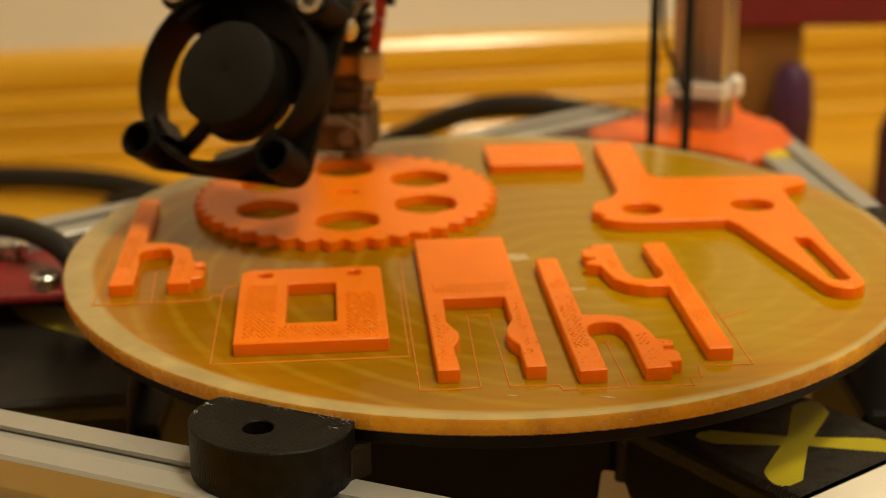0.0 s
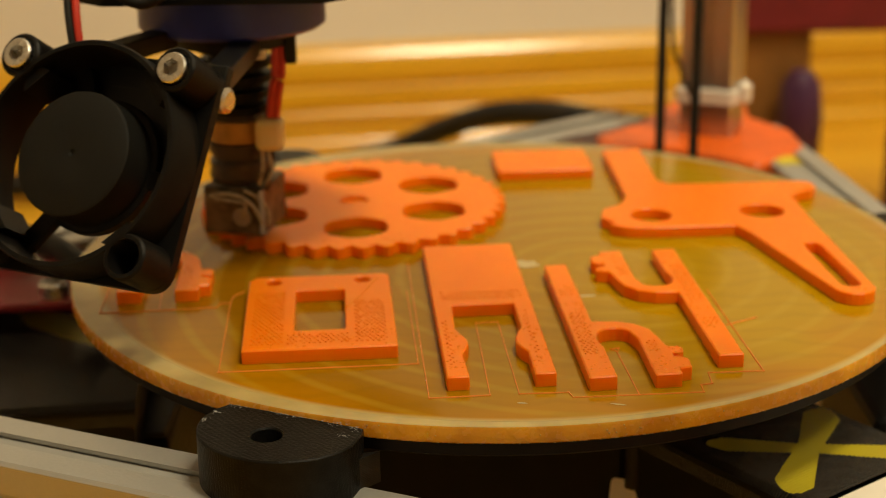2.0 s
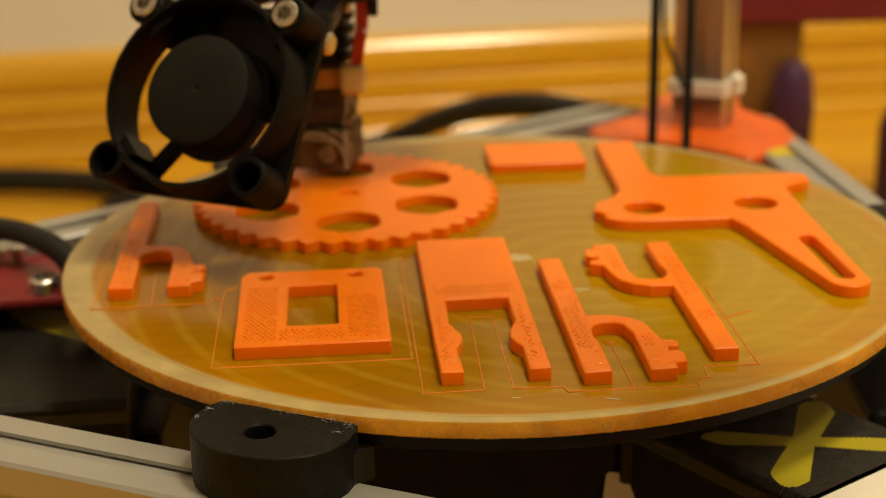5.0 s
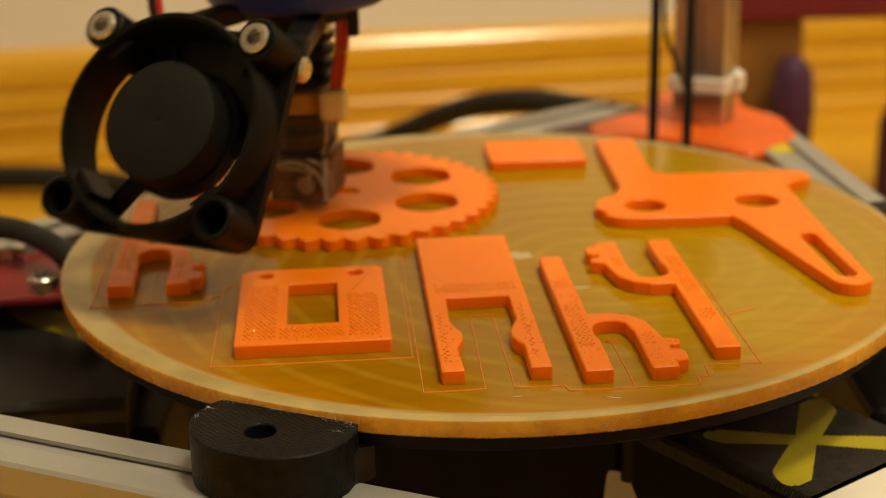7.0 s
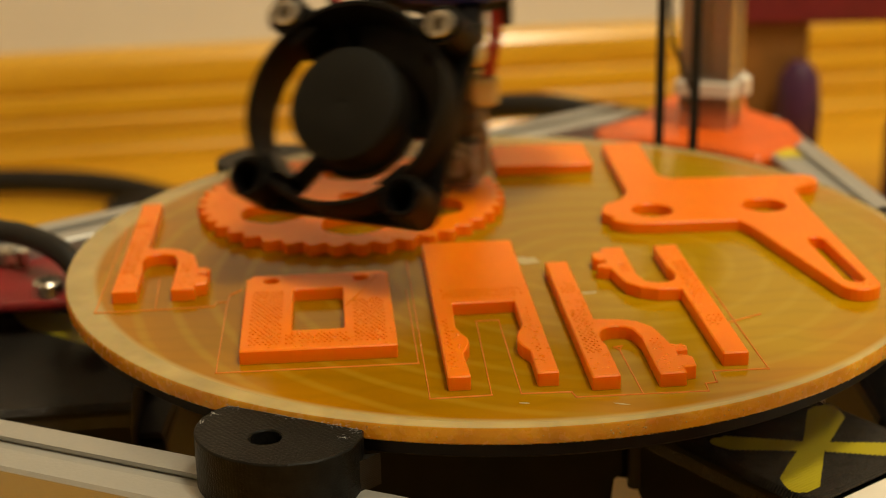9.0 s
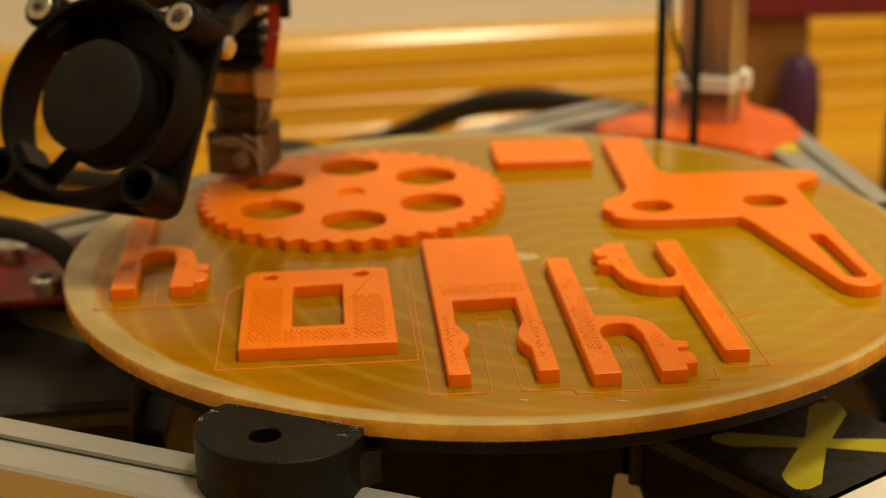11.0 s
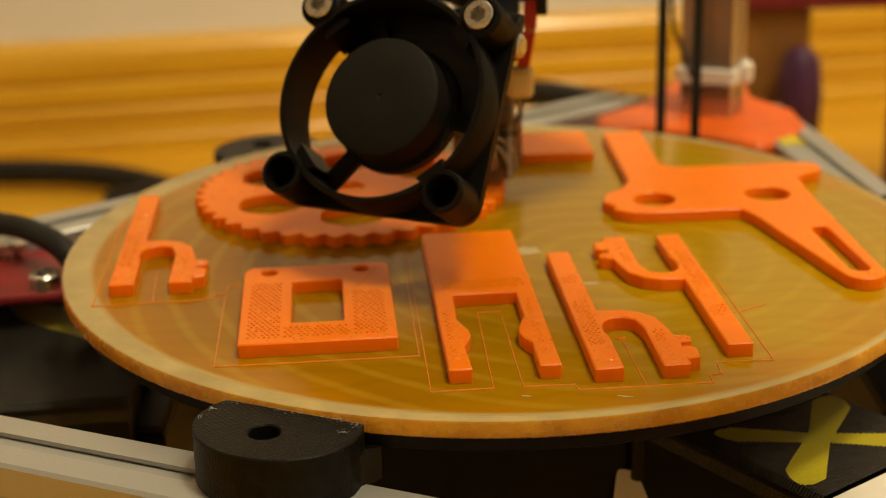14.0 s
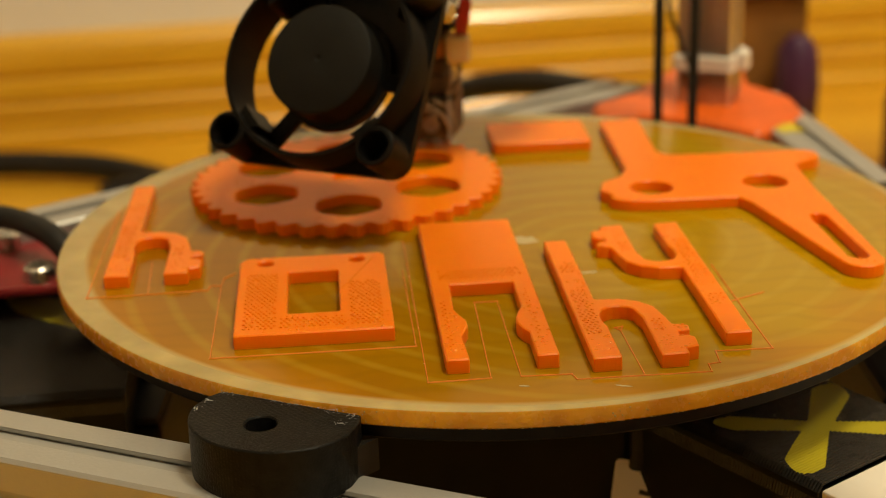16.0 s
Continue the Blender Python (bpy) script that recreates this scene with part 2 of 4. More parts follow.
def film_material():
    """Amber film over the glass: faint rings and streaks in the glue under it, glossy on top."""
    m = mat("amber_bed_film", (0.29, 0.150, 0.0003), 0.11, spots=0.2, scale=14, fine=700, bump=0.015, coat=0.0, spec=0.2, second=(0.28, 0.104, 0.0003))
    nt = m.node_tree
    b = nt.nodes["Principled BSDF"]
    gloss = b.inputs["Roughness"].links[0].from_node
    gloss.inputs[3].default_value, gloss.inputs[4].default_value = 0.09, 0.2
    co = nt.nodes.new("ShaderNodeTexCoord")
    mp = nt.nodes.new("ShaderNodeMapping")
    mp.inputs["Location"].default_value = (-0.018, 0.012, 0)
    w = nt.nodes.new("ShaderNodeTexWave")
    w.wave_type, w.rings_direction = "RINGS", "Z"
    w.inputs["Scale"].default_value, w.inputs["Distortion"].default_value = 44, 1.6
    w.inputs["Detail"].default_value, w.inputs["Detail Scale"].default_value = 0.6, 0.6
    nt.links.new(co.outputs["Object"], mp.inputs["Vector"])
    nt.links.new(mp.outputs[0], w.inputs["Vector"])
    mr = nt.nodes.new("ShaderNodeMapRange")
    mr.inputs[1].default_value, mr.inputs[2].default_value = 0.72, 1.0
    mr.inputs[3].default_value, mr.inputs[4].default_value = 0.0, 0.22
    nt.links.new(w.outputs[1], mr.inputs[0])
    # darker glue streaks that run across the bed
    w2 = nt.nodes.new("ShaderNodeTexWave")
    w2.bands_direction = "Y"
    w2.inputs["Scale"].default_value, w2.inputs["Distortion"].default_value = 52, 7.0
    w2.inputs["Detail"].default_value, w2.inputs["Detail Scale"].default_value = 1.6, 1.2
    nt.links.new(co.outputs["Object"], w2.inputs["Vector"])
    mr2 = nt.nodes.new("ShaderNodeMapRange")
    mr2.inputs[1].default_value, mr2.inputs[2].default_value = 0.55, 1.0
    mr2.inputs[3].default_value, mr2.inputs[4].default_value = 0.0, 0.14
    nt.links.new(w2.outputs[1], mr2.inputs[0])
    tex = b.inputs["Base Color"].links[0].from_socket
    far = nt.nodes.new("ShaderNodeVectorMath")
    far.operation = "LENGTH"
    nt.links.new(co.outputs["Object"], far.inputs[0])
    wob = nt.nodes.new("ShaderNodeTexNoise")
    wob.inputs["Scale"].default_value = 30
    nt.links.new(co.outputs["Object"], wob.inputs["Vector"])
    edge = nt.nodes.new("ShaderNodeMath")
    edge.operation = "MULTIPLY_ADD"
    edge.inputs[1].default_value = 0.05
    nt.links.new(wob.outputs[0], edge.inputs[0])
    nt.links.new(far.outputs["Value"], edge.inputs[2])
    er = nt.nodes.new("ShaderNodeMapRange")
    er.inputs[1].default_value, er.inputs[2].default_value = 0.093, 0.109
    er.inputs[3].default_value, er.inputs[4].default_value = 0.0, 0.85
    nt.links.new(edge.outputs[0], er.inputs[0])
    ring = nt.nodes.new("ShaderNodeMapRange")
    ring.interpolation_type = "SMOOTHSTEP"
    ring.inputs[1].default_value, ring.inputs[2].default_value = 0.0802, 0.0817
    ring.inputs[3].default_value, ring.inputs[4].default_value = 0.0, 0.9
    nt.links.new(far.outputs["Value"], ring.inputs[0])
    # the film colour goes yellower and lighter towards +x
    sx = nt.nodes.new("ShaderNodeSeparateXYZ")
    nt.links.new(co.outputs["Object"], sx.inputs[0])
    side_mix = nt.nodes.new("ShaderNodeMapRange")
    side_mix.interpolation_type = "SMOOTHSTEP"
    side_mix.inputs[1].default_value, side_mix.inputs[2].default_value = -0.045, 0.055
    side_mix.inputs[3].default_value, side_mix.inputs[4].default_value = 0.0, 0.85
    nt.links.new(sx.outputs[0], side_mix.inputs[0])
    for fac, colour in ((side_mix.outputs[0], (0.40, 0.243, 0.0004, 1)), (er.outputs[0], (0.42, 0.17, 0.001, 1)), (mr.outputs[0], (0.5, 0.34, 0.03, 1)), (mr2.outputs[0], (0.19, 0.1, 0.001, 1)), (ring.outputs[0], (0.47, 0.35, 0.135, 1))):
        mix = nt.nodes.new("ShaderNodeMix")
        mix.data_type = "RGBA"
        nt.links.new(fac, mix.inputs[0])
        nt.links.new(tex, mix.inputs[6])
        mix.inputs[7].default_value = colour
        tex = mix.outputs[2]
    nt.links.new(tex, b.inputs["Base Color"])
    return m


FILM = film_material()
RIM = mat("frosted_glass_edge", (0.48, 0.355, 0.14), 0.2, spots=0.2, scale=110, fine=700, bump=0.03, sss=0.2)
RIMSIDE = mat("amber_glass_side", (0.56, 0.26, 0.012), 0.25, spots=0.4, scale=110, fine=700, bump=0.3, second=(0.42, 0.16, 0.008), sss=0.3)


# ---- mesh helpers ----
def part(name, bm, material, parent=None, label="", smooth=None):
    me = bpy.data.meshes.new(name)
    bmesh.ops.recalc_face_normals(bm, faces=bm.faces)
    if smooth:
        for f in bm.faces:
            f.smooth = True
        for e in bm.edges:
            if len(e.link_faces) == 2 and e.calc_face_angle(0) > radians(smooth):
                e.smooth = False
    bm.to_mesh(me)
    bm.free()
    me.materials.append(material)
    ob = new(name, me)
    ob.parent = parent
    if label:
        tagged(ob, label)
    return ob


def thing(name, at, label, category, group="", kind=""):
    ob = new(name)
    ob.empty_display_size = 0.01
    ob.matrix_basis = at
    return tagged(ob, label, category, group, kind)


def circle(x, y, r, n=32, a0=0.0, a1=360.0):
    full = abs(a1 - a0) > 359
    return [(x + r * math.cos(radians(a0 + (a1 - a0) * i / (n if full else n - 1))),
             y + r * math.sin(radians(a0 + (a1 - a0) * i / (n if full else n - 1)))) for i in range(n)]


def area2(p):
    return sum(p[i][0] * p[(i + 1) % len(p)][1] - p[(i + 1) % len(p)][0] * p[i][1] for i in range(len(p)))


def rounded(p, r, n=5):
    """Polygon with its corners rounded by r (a number or one for each corner)."""
    out = []
    for i, q in enumerate(p):
        rr = r[i] if isinstance(r, (list, tuple)) else r
        a, b, c = Vector(p[i - 1]), Vector(q), Vector(p[(i + 1) % len(p)])
        u, v = (a - b), (c - b)
        if rr <= 0 or u.length < 1e-9 or v.length < 1e-9:
            out.append(tuple(q))
            continue
        d = min(rr / max(0.05, math.tan(u.angle(v) / 2)), u.length * 0.49, v.length * 0.49)
        s, e = b + u.normalized() * d, b + v.normalized() * d
        for k in range(n + 1):
            t = k / n
            out.append(tuple(s * (1 - t) ** 2 + b * 2 * t * (1 - t) + e * t * t))
    return out


def inset(p, d):
    s = 1 if area2(p) > 0 else -1
    out = []
    for i in range(len(p)):
        a, b, c = Vector(p[i - 1]), Vector(p[i]), Vector(p[(i + 1) % len(p)])
        n1, n2 = (b - a).normalized().orthogonal() * s, (c - b).normalized().orthogonal() * s
        n = n1 + n2
        n = n.normalized() / max(0.5, n.normalized().dot(n1)) if n.length > 1e-6 else n1
        out.append(tuple(b + n * d))
    return out


def prism(outer, z0, z1, holes=(), bevel=0.0, bm=None, k=0.001, gaps=(), deep=1.2):
    """A plate of an outline with holes (lengths times k), its top edge chamfered."""
    bm = bm or bmesh.new()
    loops = [outer if area2(outer) > 0 else outer[::-1]] + [h[::-1] if area2(h) > 0 else h for h in holes]
    tops, bots = [], []
    for i, lp in enumerate(loops):
        levels = [(lp, z0)]
        if bevel:
            grown = inset(lp, bevel) if i == 0 else [tuple(q) for q in inset(lp[::-1], -bevel)[::-1]]
            levels += [(lp, z1 - bevel), (grown, z1)]
        else:
            levels += [(lp, z1)]
        rings = [[bm.verts.new((x * k, y * k, z * k)) for x, y in pts] for pts, z in levels]
        n = len(lp)
        for a, b in zip(rings, rings[1:]):
            for j in range(n):
                bm.faces.new((a[j], a[(j + 1) % n], b[(j + 1) % n], b[j]))
        bots.append(rings[0])
        tops.append(rings[-1])
    for g in gaps:
        ring = [bm.verts.new((x * k, y * k, z1 * k)) for x, y in g]
        cx, cy = sum(q[0] for q in g) / len(g), sum(q[1] for q in g) / len(g)
        low = [bm.verts.new(((cx + 0.6 * (x - cx)) * k, (cy + 0.6 * (y - cy)) * k, (z1 - deep) * k)) for x, y in g]
        for j in range(len(g)):
            bm.faces.new((ring[j], ring[(j + 1) % len(g)], low[(j + 1) % len(g)], low[j]))
        bm.faces.new(low)
        tops.append(ring)
    for group in (tops, bots):
        edges = []
        for ring in group:
            for j in range(len(ring)):
                edges.append(bm.edges.get((ring[j], ring[(j + 1) % len(ring)])))
        bmesh.ops.triangle_fill(bm, edges=edges, use_beauty=True)
    return bm


def lathe(profile, n=48, bm=None, m=None, k=0.001):
    """Turned body about z from (radius, z) pairs."""
    bm = bm or bmesh.new()
    m = m or Matrix()
    rings = []
    for r, z in profile:
        rings.append([bm.verts.new(m @ Vector((max(r, 1e-4) * k * math.cos(2 * math.pi * i / n), max(r, 1e-4) * k * math.sin(2 * math.pi * i / n), z * k))) for i in range(n)])
    for a, b in zip(rings, rings[1:]):
        for j in range(n):
            bm.faces.new((a[j], a[(j + 1) % n], b[(j + 1) % n], b[j]))
    if profile[0] != profile[-1]:
        bm.faces.new(rings[0][::-1])
        bm.faces.new(rings[-1])
    else:
        bmesh.ops.remove_doubles(bm, verts=rings[0] + rings[-1], dist=1e-7)
    return bm


def box(x0, y0, z0, x1, y1, z1, bevel=0.0, bm=None, m=None):
    own = bmesh.new()
    v = [own.verts.new((x, y, z)) for x in (x0, x1) for y in (y0, y1) for z in (z0, z1)]
    for q in ((0, 1, 3, 2), (4, 6, 7, 5), (0, 4, 5, 1), (2, 3, 7, 6), (0, 2, 6, 4), (1, 5, 7, 3)):
        own.faces.new([v[i] for i in q])
    bmesh.ops.recalc_face_normals(own, faces=own.faces)
    if bevel:
        bmesh.ops.bevel(own, geom=own.edges[:], offset=bevel, segments=2, affect="EDGES", profile=0.5)
    if m:
        bmesh.ops.transform(own, matrix=m, verts=own.verts)
    if bm is None:
        return own
    me = bpy.data.meshes.new("tmp")
    own.to_mesh(me)
    own.free()
    bm.from_mesh(me)
    bpy.data.meshes.remove(me)
    return bm


def tube(points, r, n=10, bm=None):
    """Round wire through points, smoothed between them."""
    bm = bm or bmesh.new()
    P = [Vector(p) for p in points]
    pts = []
    for i in range(len(P) - 1):
        a, b, c, d = P[max(i - 1, 0)], P[i], P[i + 1], P[min(i + 2, len(P) - 1)]
        for s in range(8):
            t = s / 8
            pts.append(0.5 * ((2 * b) + (c - a) * t + (2 * a - 5 * b + 4 * c - d) * t * t + (3 * b - a - 3 * c + d) * t ** 3))
    pts.append(P[-1])
    rings, up = [], Vector((0.13, 0.2, 0.97))
    for i, p in enumerate(pts):
        d = (pts[min(i + 1, len(pts) - 1)] - pts[max(i - 1, 0)]).normalized()
        u = d.cross(up).normalized() if d.cross(up).length > 0.05 else d.cross(Vector((1, 0, 0))).normalized()
        v = d.cross(u)
        rings.append([bm.verts.new(p + r * (u * math.cos(2 * math.pi * j / n) + v * math.sin(2 * math.pi * j / n))) for j in range(n)])
    for a, b in zip(rings, rings[1:]):
        for j in range(n):
            bm.faces.new((a[j], a[(j + 1) % n], b[(j + 1) % n], b[j]))
    bm.faces.new(rings[0][::-1])
    bm.faces.new(rings[-1])
    return bm


def solo(name, bm, material, at, label, category, group="", smooth=None):
    ob = part(name, bm, material, smooth=smooth)
    ob.matrix_basis = at
    return tagged(ob, label, category, group)


TURN = pose(0, 0, 0, 0, 0, DEG)


# ---- room ----
def room():
    bm = bmesh.new()
    box(-2.2, -2.6, FLOOR - 0.05, 2.2, 1.3, FLOOR, bm=bm)
    tagged(part("floor", bm, FLOORWOOD), "varnished warm wooden floor under the printer", "floor", kind="structure")
    turn = pose(0, 0.488, 0, 0, 0, 9.1)
    bm = box(-2.4, 0.016, FLOOR, 2.4, 0.12, 2.3)
    ob = part("wall_north", bm, WALLM)
    ob.matrix_basis = turn
    tagged(ob, "cream painted wall behind the printer", "wall", kind="structure")
    prof = [(0.016, FLOOR), (-0.003, FLOOR), (-0.003, -0.1035), (-0.0012, -0.1015), (-0.0012, -0.0965), (0.0004, -0.0952), (0.0004, -0.0940), (-0.0010, -0.0925),
            (-0.0014, -0.0890), (0.0008, -0.0868), (0.0008, -0.0856), (-0.0006, -0.0840), (-0.0002, -0.0760), (0.0018, -0.0742), (0.0018, -0.0730), (0.0004, -0.0715),
            (0.0002, -0.0670), (0.0008, -0.0625), (0.0020, -0.0590), (0.0040, -0.0563), (0.0070, -0.0547), (0.0110, -0.0542), (0.016, -0.0542)]
    bm = bmesh.new()
    ends = [[bm.verts.new((x, y, z)) for y, z in prof] for x in (-2.3, 2.3)]
    for i in range(len(prof)):
        j = (i + 1) % len(prof)
        bm.faces.new((ends[0][i], ends[0][j], ends[1][j], ends[1][i]))
    bm.faces.new(ends[0])
    bm.faces.new(ends[1][::-1])
    ob = part("baseboard", bm, PINE)
    ob.matrix_basis = turn
    tagged(ob, "moulded varnished pine skirting board along the wall", "baseboard", kind="structure")
    for name, b in (("wall_west", (-2.3, -2.6, FLOOR, -2.2, 1.3, 2.3)), ("wall_east", (2.2, -2.6, FLOOR, 2.3, 1.3, 2.3)), ("wall_south", (-2.3, -2.7, FLOOR, 2.3, -2.6, 2.3))):
        tagged(part(name, box(*b), WALLM), "plain cream painted wall", "wall", kind="structure")
    tagged(part("ceiling", box(-2.3, -2.7, 2.3, 2.3, 1.4, 2.4), WALLM), "plain white ceiling", "ceiling", kind="structure")


room()


# ---- print bed ----
def bed():
    b = thing("print_bed", Matrix(), "round glass print bed covered with amber film", "print bed")
    part("glass_plate", lathe([(1, -3.0), (84.7, -3.0), (85, -2.7), (85, -0.5), (84.75, -0.18)], 160), RIMSIDE, b, "amber tinted glass edge", smooth=40)
    part("rim", lathe([(84.75, -0.18), (84.4, 0.0), (79.0, 0.0), (78.9, -0.6), (84.75, -0.6), (84.75, -0.18)], 160), RIM, b, "frosted cream outer ring", smooth=30)
    bm = lathe([(1, -0.17), (81.6, -0.17), (81.6, 0.02), (81.3, 0.05)], 160)
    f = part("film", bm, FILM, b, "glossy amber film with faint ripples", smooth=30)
    f.matrix_basis = pose(0.0022, -0.0015, 0)
    part("heater_plate", lathe([(1, -6.2), (82.5, -6.2), (83.2, -5.6), (83.2, -3.2), (82.8, -3.02)], 128), DARKBED, b, "black insulated underside", smooth=40)
    rnd = random.Random(8)
    bm = bmesh.new()
    for i in range(420):
        q = radians(rnd.uniform(-165, -15))
        s = rnd.uniform(0.05, 0.2)
        r, z = rnd.choice(((84.85, -2.85), (84.85, -2.85), (84.85, -2.85), (84.98, rnd.uniform(-2.7, -0.6))))
        lathe([(s, -s * 0.3), (s * 0.8, s * 0.2), (s * 0.2, s * 0.45)], 5, bm, pose(r / 1000 * math.cos(q), r / 1000 * math.sin(q), z / 1000, rnd.uniform(-40, 40), 90 + rnd.uniform(-40, 40), math.degrees(q)))
    tagged(part("edge_chipping", bm, RIM, b, "small pale chips along the glass edge"), kind="stuff")
    # glue smears; the last two paint small glints near the front edge
    for x, y, rx, ry in ((0.0055, -0.0105, 3.4, 2.2), (0.0165, -0.0290, 2.2, 0.6), (-0.056, 0.0205, 3.2, 1.4), (0.017, -0.0775, 1.4, 0.25), (0.0020, -0.0765, 0.9, 0.25)):
        blot = [(rx * math.cos(q) * rnd.uniform(0.7, 1.1), ry * math.sin(q) * rnd.uniform(0.7, 1.1)) for q in [i * math.pi / 9 for i in range(18)]]
        g = part("glue_or_glint_mark", prism(blot, 0.075, 0.1), GLUE_GLINT, b, "pale mark, dried glue or a painted glint")
        g.matrix_basis = pose(x, y, 0, 0, 0, rnd.uniform(-20, 20))
    return b


GLUE_GLINT = mat("dried_glue_and_glint", (0.5, 0.41, 0.2), 0.35, spots=0.2, scale=500)
bed()


# ---- prints on the bed ----
def h_outline():
    stem = [(7.7, -73.2), (12.3, -73.0), (12.2, -60.5), (11.7, -58.2)]
    inner = [(11.7, -56.5)] + [(15.1 - 3.2 * math.cos(a), -55.6 + 3.0 * math.sin(a)) for a in [0.25 + i * 0.38 for i in range(7)]] + [(18.6, -58)]
    leg = [(18.5, -73.2), (22.9, -73.0), (22.9, -71.0), (25.0, -70.4), (25.2, -67.0), (24.2, -66.2), (23.0, -66.0), (23.1, -64.4), (25.0, -64.0), (25.2, -62.2), (23.6, -61.6), (22.8, -61.4)]
    outer = [(22.6 - 0.4, -57.5), (21.4, -53.6), (19.2, -50.8), (16.2, -49.4), (13.6, -49.2), (12.1, -49.0), (12.0, -19.0), (7.7, -19.0)]
    return stem + inner + leg + outer


def gaps_in(boxes, step, size, seed):
    """Open gaps between the threads of the unfinished top layer, as small slanted outlines."""
    rnd = random.Random(seed)
    out = []
    for x0, y0, x1, y1 in boxes:
        for j in range(int((y1 - y0) / step)):
            for i in range(int((x1 - x0) / step)):
                x = x0 + (i + 0.3 + 0.5 * (j % 2)) * step + rnd.uniform(-0.04, 0.04) * step
                y = y0 + (j + 0.5) * step + rnd.uniform(-0.05, 0.05) * step
                if x > x1 or rnd.random() < 0.05:
                    continue
                s, a = size * rnd.uniform(0.75, 1.1), radians(128) + rnd.uniform(-0.3, 0.3)
                ux, uy = math.cos(a) * s, math.sin(a) * s
                vx, vy = -math.sin(a) * s * 0.66, math.cos(a) * s * 0.66
                out.append([(x + p * ux + o * vx, y + p * uy + o * vy) for p, o in ((-1, 0), (-0.3, -1), (0.5, -0.8), (1, 0), (0.4, 1), (-0.4, 0.8))])
    return out


def printed(name, outline, label, holes=(), at=None, group="", r=0.35, gaps=(), bevel=0.24):
    t = thing(name, at or TURN, label, "printed part", group)
    part("body", prism(rounded(outline, r, 3), 0.09, HP * 1000, holes, bevel, gaps=gaps, deep=0.7), ORANGE, t, smooth=30)
    return t


def beads(t, boxes, n, seed):
    """Tiny glossy blobs of plastic standing on the top layer."""
    rnd = random.Random(seed)
    bm = bmesh.new()
    for x0, y0, x1, y1 in boxes:
        for i in range(n):
            x, y, s = rnd.uniform(x0, x1), rnd.uniform(y0, y1), rnd.uniform(0.14, 0.34)
            lathe([(s, 0), (s * 0.8, s * 0.35), (s * 0.3, s * 0.55)], 7, bm, pose(x / 1000, y / 1000, HP - 0.00002))
    tagged(part("bead_speckle", bm, BEAD, t, "tiny glossy plastic blobs", smooth=80), kind="stuff")


def prints():
    # gear
    teeth, pts = 41, []
    for i in range(teeth):
        for f, r in ((-0.34, 31.9), (-0.2, 33.0), (0.0, 33.5), (0.2, 33.0), (0.34, 31.9), (0.5, 31.4)):
            a = 2 * math.pi * (i + f) / teeth
            pts.append((-28.1 + r * math.cos(a), 28.9 + r * math.sin(a)))
    holes = []
    for i in range(6):
        a = radians(30 + 60 * i + 0)
        cx, cy = -28.1 + 19.6 * math.cos(a), 28.9 + 19.6 * math.sin(a)
        holes.append(rounded([(cx + 7.7 * math.cos(a + q), cy + 7.7 * math.sin(a + q)) for q in [radians(60 * j) for j in range(6)]], 4.6, 4))
    holes.append([(-28.1 + 3.3 * math.cos(radians(60 * i)), 28.9 + 3.3 * math.sin(radians(60 * i))) for i in range(6)])
    g = printed("printed_gear", pts, "large orange plastic gear wheel with six round openings", holes, r=0.0, bevel=0.15)
    part("hub_floor", prism([(-28.1 + 3.25 * math.cos(radians(60 * i)), 28.9 + 3.25 * math.sin(radians(60 * i))) for i in range(6)], 0.1, 1.7), ORANGE, g)
    beads(g, [(-58, 20, -48, 32), (-36, -1, -18, 3)], 14, 5)

    # square plate with window
    p = printed("printed_plate", [(-48.7, -56.1), (-22.2, -56.1), (-22.4, -20.6), (-23.4, -19.6), (-47.6, -19.6), (-48.9, -21.6)], "orange plastic plate with a square window and two holes",
                [rounded([(-40.0, -47.6), (-31.0, -47.6), (-31.0, -27.6), (-40.0, -27.6)], 0.8, 4), circle(-44.2, -22.8, 1.5, 20), circle(-27.5, -22.8, 1.5, 20)], r=0.5,
                gaps=gaps_in([(-47.4, -54.0, -41.6, -28), (-29.4, -54.0, -23.8, -33), (-41.2, -54.0, -29.6, -49.0)], 0.92, 0.44, 1))
    seam = tube([(-0.0247, -0.0225, HP), (-0.0278, -0.0305, HP), (-0.0306, -0.0372, HP)], 0.00016, 6)
    part("seam", seam, ORANGE, p, "raised diagonal thread seam", smooth=80)
    beads(p, [(-47.5, -55.4, -23, -48.6)], 44, 2)

    # clip with two legs
    c = printed("printed_clip", [(-15.0, -70.6), (-11.3, -70.6), (-11.7, -61), (-10.9, -59), (-10.3, -57), (-10.4, -54.5), (-11.3, -52), (-12.0, -49.5), (-11.7, -38.4), (-0.5, -38.4), (-0.5, -49.8),
                (-1.4, -52.2), (-2.1, -54.8), (-2.2, -57), (-1.6, -59.2), (-0.6, -61.2), (-0.7, -70.6), (2.8, -70.6), (2.8, -4.9), (-15.0, -4.9)], "orange plastic two-legged clip with a solid upper half",
                gaps=gaps_in([(-13.4, -36.2, 1.4, -31.6), (-14.2, -66, -12.4, -45), (0.3, -66, 2.1, -42)], 0.92, 0.40, 3))
    beads(c, [(-14.6, -68.6, -11.8, -50), (-0.3, -68.6, 2.4, -50)], 26, 4)

    # three hook shaped hinges
    o = h_outline()
    hooks = "hooks on the bed"
    h = printed("printed_hook", o, "orange plastic h-shaped hook with a ragged tab", group=hooks,
                gaps=gaps_in([(8.3, -64, 11.2, -44), (19.4, -64, 22.0, -58), (8.4, -36, 11.2, -32)], 0.9, 0.40, 6))
